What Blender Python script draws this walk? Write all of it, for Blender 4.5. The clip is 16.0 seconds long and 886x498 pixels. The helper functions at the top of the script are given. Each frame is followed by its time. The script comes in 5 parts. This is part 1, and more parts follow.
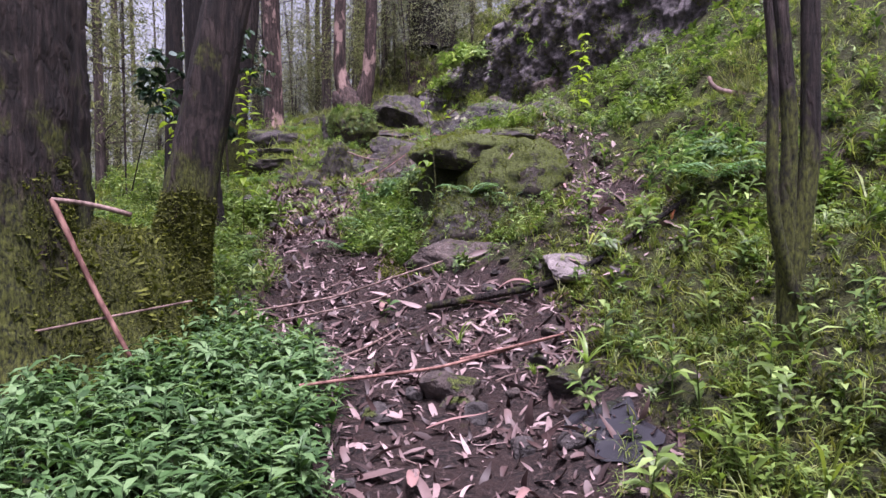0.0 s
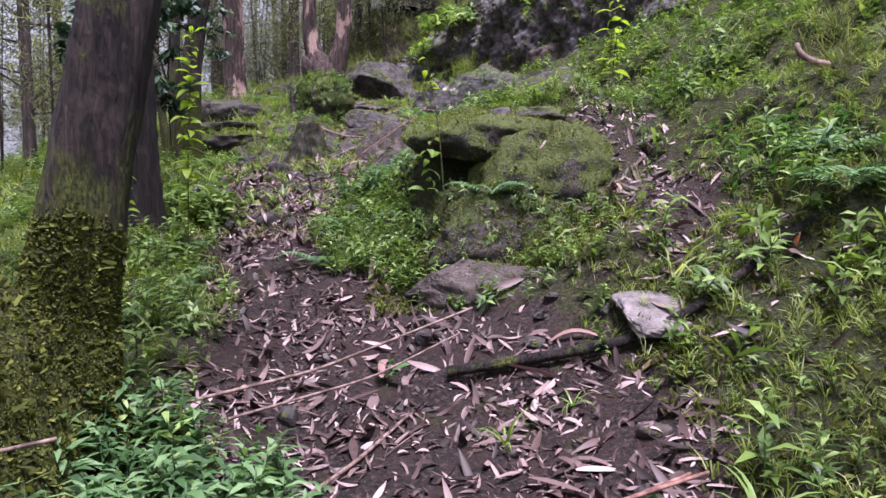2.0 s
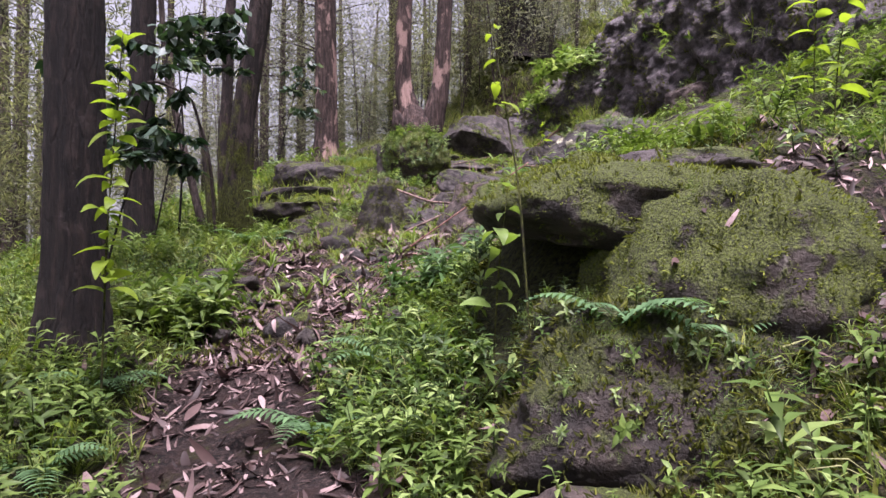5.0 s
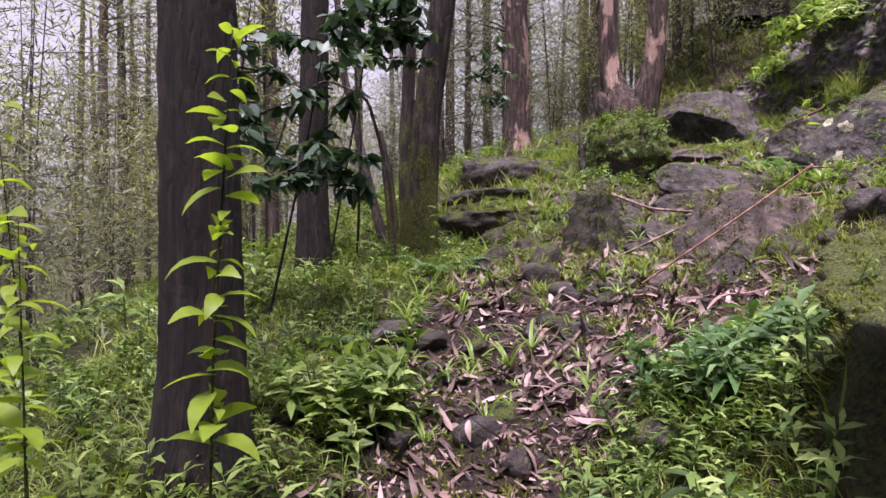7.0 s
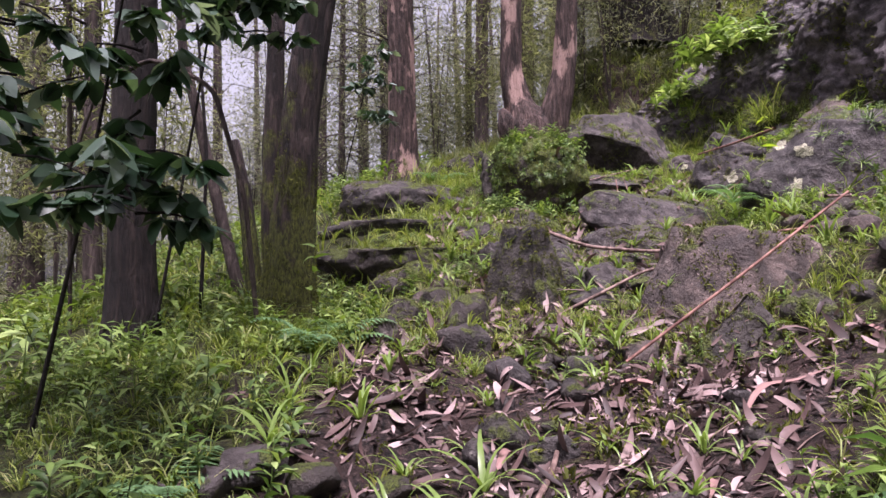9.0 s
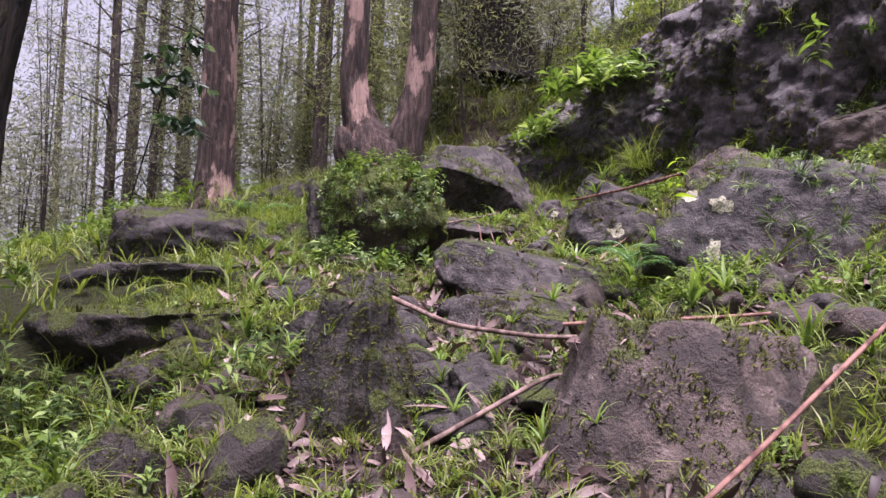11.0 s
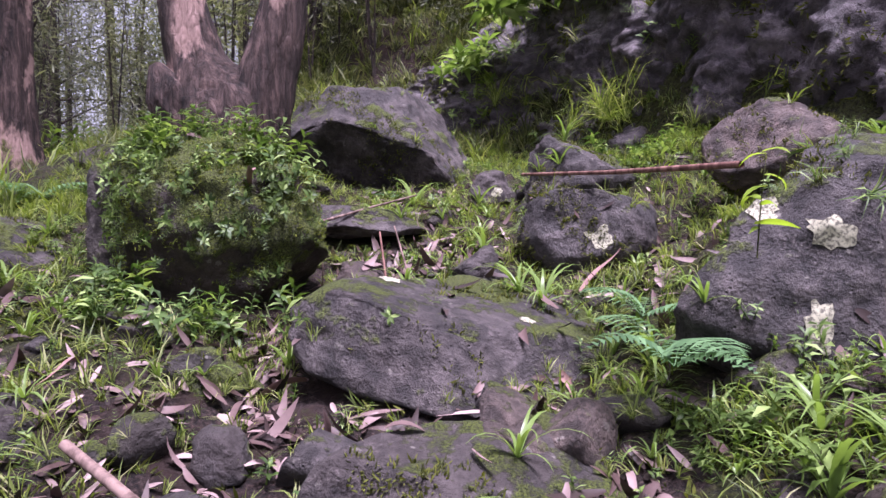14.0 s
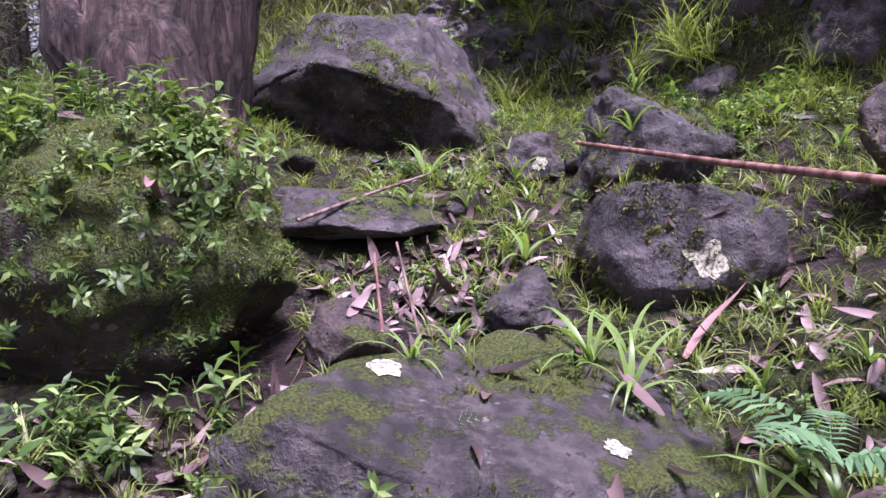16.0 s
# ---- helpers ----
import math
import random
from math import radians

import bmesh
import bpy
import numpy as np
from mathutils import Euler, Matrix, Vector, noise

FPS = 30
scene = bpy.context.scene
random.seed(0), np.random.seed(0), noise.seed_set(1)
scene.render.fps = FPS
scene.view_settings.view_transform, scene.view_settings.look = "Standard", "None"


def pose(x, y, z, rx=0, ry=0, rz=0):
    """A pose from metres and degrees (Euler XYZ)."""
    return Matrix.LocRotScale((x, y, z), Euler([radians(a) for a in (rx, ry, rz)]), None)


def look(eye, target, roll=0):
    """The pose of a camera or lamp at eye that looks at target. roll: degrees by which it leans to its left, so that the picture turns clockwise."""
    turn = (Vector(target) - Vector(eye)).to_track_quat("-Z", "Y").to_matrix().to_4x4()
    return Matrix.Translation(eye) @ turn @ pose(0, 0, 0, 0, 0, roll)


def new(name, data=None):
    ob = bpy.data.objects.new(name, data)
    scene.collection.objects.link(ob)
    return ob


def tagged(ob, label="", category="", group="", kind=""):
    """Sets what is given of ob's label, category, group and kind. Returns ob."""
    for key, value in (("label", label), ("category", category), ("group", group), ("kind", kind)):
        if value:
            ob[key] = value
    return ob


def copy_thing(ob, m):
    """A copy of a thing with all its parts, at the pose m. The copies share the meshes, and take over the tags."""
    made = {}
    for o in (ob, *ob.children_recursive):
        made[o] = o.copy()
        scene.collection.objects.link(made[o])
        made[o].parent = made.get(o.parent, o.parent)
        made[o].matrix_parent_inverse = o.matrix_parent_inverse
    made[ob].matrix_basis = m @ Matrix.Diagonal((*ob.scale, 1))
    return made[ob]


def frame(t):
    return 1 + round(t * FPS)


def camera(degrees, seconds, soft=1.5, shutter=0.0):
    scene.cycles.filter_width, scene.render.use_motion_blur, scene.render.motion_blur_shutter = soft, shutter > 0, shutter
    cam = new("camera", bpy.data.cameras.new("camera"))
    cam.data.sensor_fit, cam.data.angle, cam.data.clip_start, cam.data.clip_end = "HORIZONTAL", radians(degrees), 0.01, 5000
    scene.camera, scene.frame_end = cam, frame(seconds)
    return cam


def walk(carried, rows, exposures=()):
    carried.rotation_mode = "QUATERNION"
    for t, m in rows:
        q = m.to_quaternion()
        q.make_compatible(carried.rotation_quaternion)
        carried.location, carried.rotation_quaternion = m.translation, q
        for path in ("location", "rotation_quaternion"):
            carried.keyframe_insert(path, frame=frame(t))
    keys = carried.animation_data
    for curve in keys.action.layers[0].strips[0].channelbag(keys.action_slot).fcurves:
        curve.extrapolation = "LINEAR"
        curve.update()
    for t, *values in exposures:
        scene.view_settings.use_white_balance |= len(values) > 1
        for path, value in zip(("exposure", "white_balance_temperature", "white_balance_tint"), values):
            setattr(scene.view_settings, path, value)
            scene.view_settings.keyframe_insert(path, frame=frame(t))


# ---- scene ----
cam = camera(64.6, 16.0)
PATH = [
    (0, (0.016, 0.364, 1.674), (0.019, 2.364, 1.646), -0.8),
    (0.5, (-0.025, 0.893, 1.697), (0.009, 2.891, 1.624), -1.0),
    (1, (-0.09, 1.235, 1.799), (-0.031, 3.232, 1.699), -1.0),
    (1.5, (-0.192, 1.643, 1.837), (-0.102, 3.638, 1.729), -0.9),
    (2, (-0.275, 1.967, 2.001), (-0.183, 3.961, 1.885), -0.5),
    (2.5, (-0.218, 2.346, 1.992), (-0.16, 4.343, 1.9), -0.1),
    (3, (-0.097, 2.733, 2.059), (-0.088, 4.732, 2.001), 0.3),
    (3.2, (-0.079, 2.85, 2.097), (-0.091, 4.849, 2.057), 0.3),
    (5.3, (-0.001, 4.665, 2.334), (-0.333, 6.637, 2.402), -0.2),
    (5.5, (-0.035, 4.805, 2.387), (-0.421, 6.767, 2.45), -0.2),
    (6, (-0.139, 5.196, 2.419), (-0.663, 7.126, 2.464), -0.4),
    (6.5, (-0.35, 5.575, 2.588), (-1.031, 7.455, 2.607), -0.4),
    (7, (-0.563, 5.8, 2.734), (-1.327, 7.648, 2.738), -0.3),
    (7.5, (-0.686, 6.139, 2.845), (-1.471, 7.979, 2.854), -0.3),
    (8, (-0.85, 6.493, 2.86), (-1.558, 8.363, 2.89), -0.2),
    (8.5, (-1.126, 6.992, 2.846), (-1.688, 8.91, 2.899), -0.4),
    (9, (-1.3, 7.372, 2.904), (-1.708, 9.328, 2.986), -0.7),
    (9.5, (-1.384, 7.899, 2.935), (-1.634, 9.881, 3.045), -0.9),
    (9.7, (-1.389, 8.102, 2.973), (-1.597, 10.087, 3.093), -0.9),
    (11.8, (-1.456, 9.812, 3.389), (-1.284, 11.795, 3.584), 1.8),
    (12, (-1.447, 9.968, 3.45), (-1.248, 11.949, 3.639), 1.7),
    (12.5, (-1.382, 10.363, 3.572), (-1.124, 12.34, 3.736), 1.3),
    (13, (-1.306, 10.829, 3.687), (-1.024, 12.807, 3.79), 0.7),
    (13.5, (-1.24, 11.119, 3.818), (-0.965, 13.1, 3.856), 0.1),
    (14, (-1.132, 11.493, 3.924), (-0.882, 13.477, 3.888), -0.4),
    (14.5, (-1.093, 11.767, 4.094), (-0.881, 13.752, 3.974), -0.6),
    (15, (-1.123, 12.119, 4.22), (-0.932, 14.101, 4.032), -0.7),
    (15.5, (-1.086, 12.41, 4.369), (-0.893, 14.387, 4.129), -0.6),
    (16, (-0.997, 12.761, 4.289), (-0.804, 14.734, 4.022), -0.6),
]
walk(cam, [(t, look(eye, target, roll)) for t, eye, target, roll in PATH],
     exposures=[(0, 3.0, 5850, 37), (3, 3.08, 5700, 29), (6, 3.06, 6300, 36), (9, 3.03, 6200, 36), (12.5, 3.06, 5950, 37), (16, 3.22, 5550, 45)])

# ---- world, sun, exposure ----
world = bpy.data.worlds.new("overcast_sky")
scene.world = world
world.use_nodes = True
wn, wl = world.node_tree.nodes, world.node_tree.links
sky = wn.new("ShaderNodeTexSky")
sky.sky_type, sky.sun_disc = "NISHITA", False
sky.sun_elevation, sky.sun_rotation = radians(71), radians(208)
sky.air_density, sky.dust_density = 1.0, 4.0
pale = wn.new("ShaderNodeHueSaturation")
pale.inputs["Saturation"].default_value = 0.22
wl.new(sky.outputs[0], pale.inputs["Color"])
wl.new(pale.outputs[0], wn["Background"].inputs["Color"])
wn["Background"].inputs["Strength"].default_value = 0.028
sun_data = bpy.data.lights.new("sun", "SUN")
sun_data.energy, sun_data.angle, sun_data.color = 1.5, radians(18), (1.0, 0.97, 0.93)
sun = new("sun", sun_data)
sun.matrix_world = pose(0, 0, 30, 17, 9, 0)


# ---- materials ----
class Mat:
    """A node material with short calls."""

    def __init__(self, name):
        self.m = bpy.data.materials.new(name)
        self.m.use_nodes = True
        self.n, self.l = self.m.node_tree.nodes, self.m.node_tree.links
        self.b = self.n["Principled BSDF"]

    def node(self, kind, **inputs):
        nd = self.n.new(kind)
        for k, v in inputs.items():
            self.put(nd, k.replace("_", " "), v)
        return nd

    def put(self, nd, key, v):
        if isinstance(v, bpy.types.NodeSocket):
            self.l.new(v, nd.inputs[key])
        else:
            nd.inputs[key].default_value = (*v, 1) if nd.inputs[key].type == "RGBA" else v

    def coords(self, sx=1, sy=1, sz=1, local=True):
        if local:
            src = self.node("ShaderNodeTexCoord").outputs["Object"]
        else:
            src = self.node("ShaderNodeNewGeometry").outputs["Position"]
        return self.node("ShaderNodeMapping", Vector=src, Scale=(sx, sy, sz)).outputs[0]

    def noise(self, vec, scale, detail=6, rough=0.6):
        return self.node("ShaderNodeTexNoise", Vector=vec, Scale=scale, Detail=detail, Roughness=rough).outputs["Fac"]

    def ramp(self, fac, *stops):
        r = self.n.new("ShaderNodeValToRGB")
        self.l.new(fac, r.inputs[0])
        e = r.color_ramp.elements
        while len(e) < len(stops):
            e.new(0.5)
        for el, (p, c) in zip(e, stops):
            el.position = p
            el.color = (*c, 1) if len(c) == 3 else c
        return r.outputs[0]

    def step(self, fac, a, b):
        return self.ramp(fac, (a, (0, 0, 0)), (b, (1, 1, 1)))

    def mix(self, fac, a, b, mode="MIX"):
        x = self.n.new("ShaderNodeMix")
        x.data_type, x.blend_type = "RGBA", mode
        for i, v in ((0, fac), (6, a), (7, b)):
            if isinstance(v, bpy.types.NodeSocket):
                self.l.new(v, x.inputs[i])
            else:
                x.inputs[i].default_value = v if i == 0 else (*v, 1)
        return x.outputs[2]

    def math(self, op, a, b=0.0):
        x = self.n.new("ShaderNodeMath")
        x.operation = op
        for i, v in ((0, a), (1, b)):
            if isinstance(v, bpy.types.NodeSocket):
                self.l.new(v, x.inputs[i])
            else:
                x.inputs[i].default_value = v
        return x.outputs[0]

    def bump(self, height, strength=0.5, dist=0.02, normal=None):
        nd = self.node("ShaderNodeBump", Height=height, Strength=strength, Distance=dist)
        if normal is not None:
            self.l.new(normal, nd.inputs["Normal"])
        return nd.outputs[0]

    def done(self, color, rough=0.8, normal=None, spec=0.3):
        self.put(self.b, "Base Color", color)
        self.put(self.b, "Roughness", rough)
        self.put(self.b, "Specular IOR Level", spec)
        if normal is not None:
            self.put(self.b, "Normal", normal)
        return self.m


def up_facing(M):
    geo = M.node("ShaderNodeNewGeometry")
    sep = M.node("ShaderNodeSeparateXYZ", Vector=geo.outputs["Normal"])
    return sep.outputs["Z"]


def soil_material():
    M = Mat("soil")
    v = M.coords(local=False)
    big, mid, fine = M.noise(v, 0.9), M.noise(v, 6), M.noise(v, 45, 8, 0.7)
    c = M.ramp(fine, (0.4, (0.006, 0.004, 0.0035)), (0.52, (0.03, 0.018, 0.015)), (0.66, (0.12, 0.08, 0.07)))
    c = M.mix(M.step(mid, 0.45, 0.62), c, (0.04, 0.021, 0.017))
    moss = M.ramp(fine, (0.38, (0.004, 0.005, 0.0015)), (0.64, (0.06, 0.068, 0.012)))
    cover = M.n.new("ShaderNodeAttribute")
    cover.attribute_name = "cover"
    k = M.math("ADD", M.math("ADD", M.math("MULTIPLY", big, 0.5), M.math("MULTIPLY", mid, 0.5)), M.math("MULTIPLY", cover.outputs["Fac"], 0.17))
    c = M.mix(M.step(k, 0.55, 0.63), c, moss)
    return M.done(c, 0.9, M.bump(M.math("ADD", mid, fine), 1.0, 0.07))


def rock_material(name, dark, light, moss_amount, moss_colour=(0.075, 0.095, 0.014), gloss=0.74):
    M = Mat(name)
    v = M.coords()
    rnd = M.node("ShaderNodeObjectInfo").outputs["Random"]
    big, mid, fine = M.noise(v, 2.2), M.noise(v, 11, 8, 0.6), M.noise(v, 75, 6, 0.65)
    halfway = tuple(0.5 * (p + q) for p, q in zip(dark, light))
    c = M.ramp(M.math("ADD", M.math("MULTIPLY", big, 0.45), M.math("MULTIPLY", mid, 0.55)), (0.41, dark), (0.5, halfway), (0.6, light))
    c = M.mix(M.math("MULTIPLY", M.math("MULTIPLY", M.step(fine, 0.47, 0.66), M.step(M.noise(v, 7, 5), 0.42, 0.6)), 0.6), c, tuple(min(1, k * 1.7) for k in light))
    c = M.mix(M.math("MULTIPLY", rnd, 0.25), c, (0.06, 0.042, 0.036))
    pits = M.node("ShaderNodeTexVoronoi", Vector=v, Scale=30.0).outputs["Distance"]
    pit = M.math("MULTIPLY", M.ramp(pits, (0.06, (1, 1, 1)), (0.2, (0, 0, 0))), M.step(mid, 0.45, 0.6))
    c = M.mix(M.math("MULTIPLY", pit, 0.6), c, tuple(0.5 * k for k in dark))
    lich = M.step(M.noise(v, 17, 3, 0.5), 0.67, 0.7)
    c = M.mix(M.math("MULTIPLY", lich, 0.35), c, (0.26, 0.245, 0.21))
    stain = M.noise(v, 5, 7, 0.65)
    c = M.mix(M.math("MULTIPLY", M.step(stain, 0.47, 0.58), 0.75), c, tuple(0.55 * k for k in dark))
    up = up_facing(M)
    k = M.math("ADD", M.math("MULTIPLY", up, 0.16), M.math("MULTIPLY", M.noise(v, 3.4, 7, 0.65), 0.75))
    k = M.math("ADD", k, M.math("MULTIPLY", mid, 0.25))
    mask = M.step(k, 0.74 - moss_amount * 0.4, 0.79 - moss_amount * 0.4)
    mossc = M.mix(M.step(M.noise(v, 120, 4, 0.7), 0.38, 0.64), tuple(q * 0.2 for q in moss_colour), tuple(q * 1.8 for q in moss_colour))
    c = M.mix(mask, c, mossc)
    h = M.math("ADD", M.math("MULTIPLY", mid, 1.0), M.math("MULTIPLY", fine, 0.28))
    h = M.math("SUBTRACT", h, M.math("MULTIPLY", pit, 0.3))
    h = M.math("ADD", h, M.math("MULTIPLY", mask, M.math("MULTIPLY", fine, 0.9)))
    return M.done(c, gloss, M.bump(h, 1.0, 0.045), 0.4)


def bark_material(name, dark, mid_c, light, moss, scale=1.0, peel=0.0):
    M = Mat(name)
    bend = M.node("ShaderNodeTexNoise", Vector=M.coords(4, 4, 4), Scale=1.0).outputs["Color"]
    v = M.mix(1.0, M.coords(24 * scale, 24 * scale, 3.0 * scale), bend, "ADD")
    b, f = M.noise(M.coords(3, 3, 1.2), 1.0), M.noise(M.coords(70, 70, 28), 1.0, 6, 0.7)
    a = M.noise(v, 1.0, 8, 0.7)
    plate = M.node("ShaderNodeTexVoronoi", Vector=v, Scale=1.0)
    plate.feature = "DISTANCE_TO_EDGE"
    furrow = M.ramp(plate.outputs["Distance"], (0.0, (1, 1, 1)), (0.16, (0, 0, 0)))
    c = M.ramp(a, (0.36, dark), (0.5, mid_c), (0.64, light))
    c = M.mix(M.math("MULTIPLY", f, 0.45), c, dark)
    c = M.mix(M.math("MULTIPLY", M.math("MULTIPLY", furrow, a), 0.5), c, tuple(0.4 * k for k in dark))
    grey = M.step(M.noise(M.coords(6, 6, 4), 1.0, 4), 0.58, 0.66)
    c = M.mix(M.math("MULTIPLY", grey, 0.3), c, tuple(1.5 * k + 0.01 for k in light))
    if peel:
        c = M.mix(M.math("MULTIPLY", M.step(b, 0.66 - peel * 0.2, 0.7 - peel * 0.2), 0.9), c, M.mix(f, (0.17, 0.10, 0.085), (0.42, 0.29, 0.25)))
    z = M.node("ShaderNodeSeparateXYZ", Vector=M.node("ShaderNodeTexCoord").outputs["Object"]).outputs["Z"]
    low = M.math("SUBTRACT", M.noise(M.coords(5, 5, 3), 1.0), M.math("MULTIPLY", z, 0.22))
    mask = M.step(M.math("ADD", low, moss), 0.5, 0.6)
    g = M.mix(M.step(f, 0.38, 0.64), (0.006, 0.008, 0.002), (0.09, 0.10, 0.016))
    c = M.mix(mask, c, g)
    h = M.math("ADD", M.math("MULTIPLY", a, 1.0), M.math("MULTIPLY", f, 0.4))
    h = M.math("SUBTRACT", h, M.math("MULTIPLY", furrow, 0.22))
    return M.done(c, 0.88, M.bump(h, 1.0, 0.035))


def leaf_material(name, stops, gloss=0.45, through_light=0.28, drift=0.0, drift_to=(0.1, 0.1, 0.02)):
    """Thin leaves: colour varies leaf by leaf and slowly over the ground."""
    M = Mat(name)
    geo = M.node("ShaderNodeNewGeometry")
    c = M.ramp(geo.outputs["Random Per Island"], *stops)
    v = M.coords(local=False)
    f = M.noise(v, 30, 4)
    c = M.mix(M.math("MULTIPLY", f, 0.45), c, tuple(0.35 * k for k in stops[0][1]))
    if drift:
        c = M.mix(M.math("MULTIPLY", M.step(M.noise(v, 0.7, 3), 0.4, 0.65), drift), c, drift_to)
    M.done(c, gloss + 0.12, None, 0.32)
    if through_light:
        tr = M.node("ShaderNodeBsdfTranslucent", Color=M.mix(1.0, c, (1.5, 1.6, 0.7), "MULTIPLY"))
        ms = M.n.new("ShaderNodeMixShader")
        ms.inputs[0].default_value = through_light
        M.l.new(M.b.outputs[0], ms.inputs[1])
        M.l.new(tr.outputs[0], ms.inputs[2])
        M.l.new(ms.outputs[0], M.n["Material Output"].inputs[0])
    return M.m


def wood_material(name, dark, light):
    M = Mat(name)
    a, f = M.noise(M.coords(20, 20, 2), 1.0, 6, 0.6), M.noise(M.coords(), 40)
    c = M.mix(M.step(a, 0.4, 0.6), dark, light)
    c = M.mix(M.math("MULTIPLY", f, 0.4), c, tuple(0.4 * k for k in dark))
    return M.done(c, 0.75, M.bump(a, 0.6, 0.01))


SOIL = soil_material()
ROCK = rock_material("basalt", (0.013, 0.011, 0.0108), (0.084, 0.071, 0.069), 0.25)
ROCK_MOSS = rock_material("mossy_basalt", (0.012, 0.010, 0.009), (0.066, 0.056, 0.049), 0.44)
ROCK_RED = rock_material("reddish_stone", (0.022, 0.0155, 0.0135), (0.118, 0.087, 0.075), 0.26)
ROCK_PALE = rock_material("pale_stone", (0.09, 0.075, 0.071), (0.24, 0.205, 0.198), 0.1)
MOUND = rock_material("moss_mound", (0.015, 0.011, 0.008), (0.05, 0.038, 0.028), 0.7, (0.075, 0.095, 0.013))
MOSS_BANK = rock_material("mossy_earth", (0.012, 0.009, 0.007), (0.042, 0.031, 0.023), 0.42, (0.05, 0.062, 0.011))
CLIFF = rock_material("cliff_rock", (0.02, 0.0165, 0.0175), (0.13, 0.11, 0.117), 0.24, (0.045, 0.05, 0.014), 0.6)
BARK_DARK = bark_material("dark_bark", (0.0025, 0.0018, 0.0016), (0.01, 0.0064, 0.0054), (0.034, 0.0225, 0.0185), -0.05)
BARK_MOSS = bark_material("mossy_bark", (0.004, 0.003, 0.0026), (0.022, 0.0145, 0.0125), (0.075, 0.053, 0.046), 0.3)
BARK_PEEL = bark_material("peeling_bark", (0.010, 0.007, 0.006), (0.05, 0.032, 0.027), (0.14, 0.092, 0.08), 0.0, 0.8, 0.62)
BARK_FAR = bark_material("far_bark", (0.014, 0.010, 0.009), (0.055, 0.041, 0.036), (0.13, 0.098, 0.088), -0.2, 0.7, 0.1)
WOOD = wood_material("fallen_wood", (0.07, 0.042, 0.034), (0.25, 0.17, 0.145))
WOOD_RED = wood_material("stripped_wood", (0.09, 0.038, 0.03), (0.28, 0.15, 0.12))
HERB = leaf_material("herb_leaf", ((0.0, (0.018, 0.038, 0.01)), (0.4, (0.06, 0.115, 0.026)), (0.8, (0.15, 0.235, 0.055)), (1.0, (0.32, 0.42, 0.15))), 0.35, 0.28, 0.4, (0.15, 0.215, 0.032))
HERB_COOL = leaf_material("herb_leaf_cool", ((0.0, (0.025, 0.06, 0.02)), (0.5, (0.07, 0.145, 0.045)), (1.0, (0.19, 0.30, 0.13))), 0.38, 0.3)
GRASS = leaf_material("grass_blade", ((0.0, (0.04, 0.06, 0.013)), (0.45, (0.13, 0.18, 0.036)), (0.85, (0.27, 0.33, 0.09)), (1.0, (0.42, 0.40, 0.22))), 0.4, 0.4, 0.4, (0.17, 0.22, 0.03))
DRY_GRASS = leaf_material("dry_grass", ((0.0, (0.04, 0.05, 0.02)), (0.5, (0.12, 0.145, 0.055)), (1.0, (0.28, 0.28, 0.14))), 0.5, 0.3)
CLUMP = leaf_material("strap_leaf", ((0.0, (0.05, 0.095, 0.022)), (0.6, (0.18, 0.27, 0.07)), (1.0, (0.46, 0.56, 0.28))), 0.22, 0.35)
MOSS_TUFT = leaf_material("moss_tuft", ((0.0, (0.022, 0.026, 0.005)), (0.5, (0.075, 0.088, 0.013)), (1.0, (0.17, 0.185, 0.032))), 0.8, 0.25)
MOSS_BRIGHT = leaf_material("bright_moss", ((0.0, (0.04, 0.045, 0.007)), (0.5, (0.105, 0.135, 0.017)), (1.0, (0.25, 0.29, 0.045))), 0.8, 0.25)
FERN = leaf_material("fern_leaf", ((0.0, (0.05, 0.11, 0.042)), (1.0, (0.16, 0.29, 0.13))), 0.4, 0.3)
LIME = leaf_material("lime_leaf", ((0.0, (0.12, 0.19, 0.02)), (0.6, (0.24, 0.34, 0.035)), (1.0, (0.42, 0.50, 0.08))), 0.35, 0.5)
EUC = leaf_material("gum_leaf", ((0.0, (0.012, 0.032, 0.017)), (0.7, (0.045, 0.09, 0.05)), (1.0, (0.24, 0.31, 0.28))), 0.3, 0.25)
# distance haze is put into this leaf colour: paler and greyer than the foliage
HAZED_LEAF = leaf_material("hazed_leaf", ((0.0, (0.03, 0.04, 0.02)), (0.5, (0.14, 0.147, 0.1)), (1.0, (0.3, 0.31, 0.23))), 0.6, 0.5)
LITTER = leaf_material("dead_leaf", ((0.0, (0.018, 0.011, 0.01)), (0.5, (0.085, 0.05, 0.045)), (0.8, (0.24, 0.165, 0.155)), (1.0, (0.39, 0.29, 0.275))), 0.45, 0.0)
BARK_STRIP = leaf_material("bark_strip", ((0.0, (0.12, 0.06, 0.052)), (1.0, (0.33, 0.2, 0.18))), 0.6, 0.0)
LICHEN = Mat("lichen")
LICHEN = LICHEN.done(LICHEN.ramp(LICHEN.noise(LICHEN.coords(local=False), 90), (0.4, (0.09, 0.085, 0.065)), (0.56, (0.34, 0.33, 0.235))), 0.9)
ORANGE = leaf_material("orange_leaf", ((0.0, (0.42, 0.14, 0.06)), (1.0, (0.46, 0.17, 0.08))), 0.6, 0.3)
WATER = Mat("puddle_water")
WATER = WATER.done((0.018, 0.017, 0.02), 0.12, WATER.bump(WATER.noise(WATER.coords(local=False), 12), 0.15, 0.02), 0.6)


# ---- the lie of the land ----
def soft(d, k=0.25):
    return k * np.log1p(np.exp(np.clip(d / k, -40, 40)))


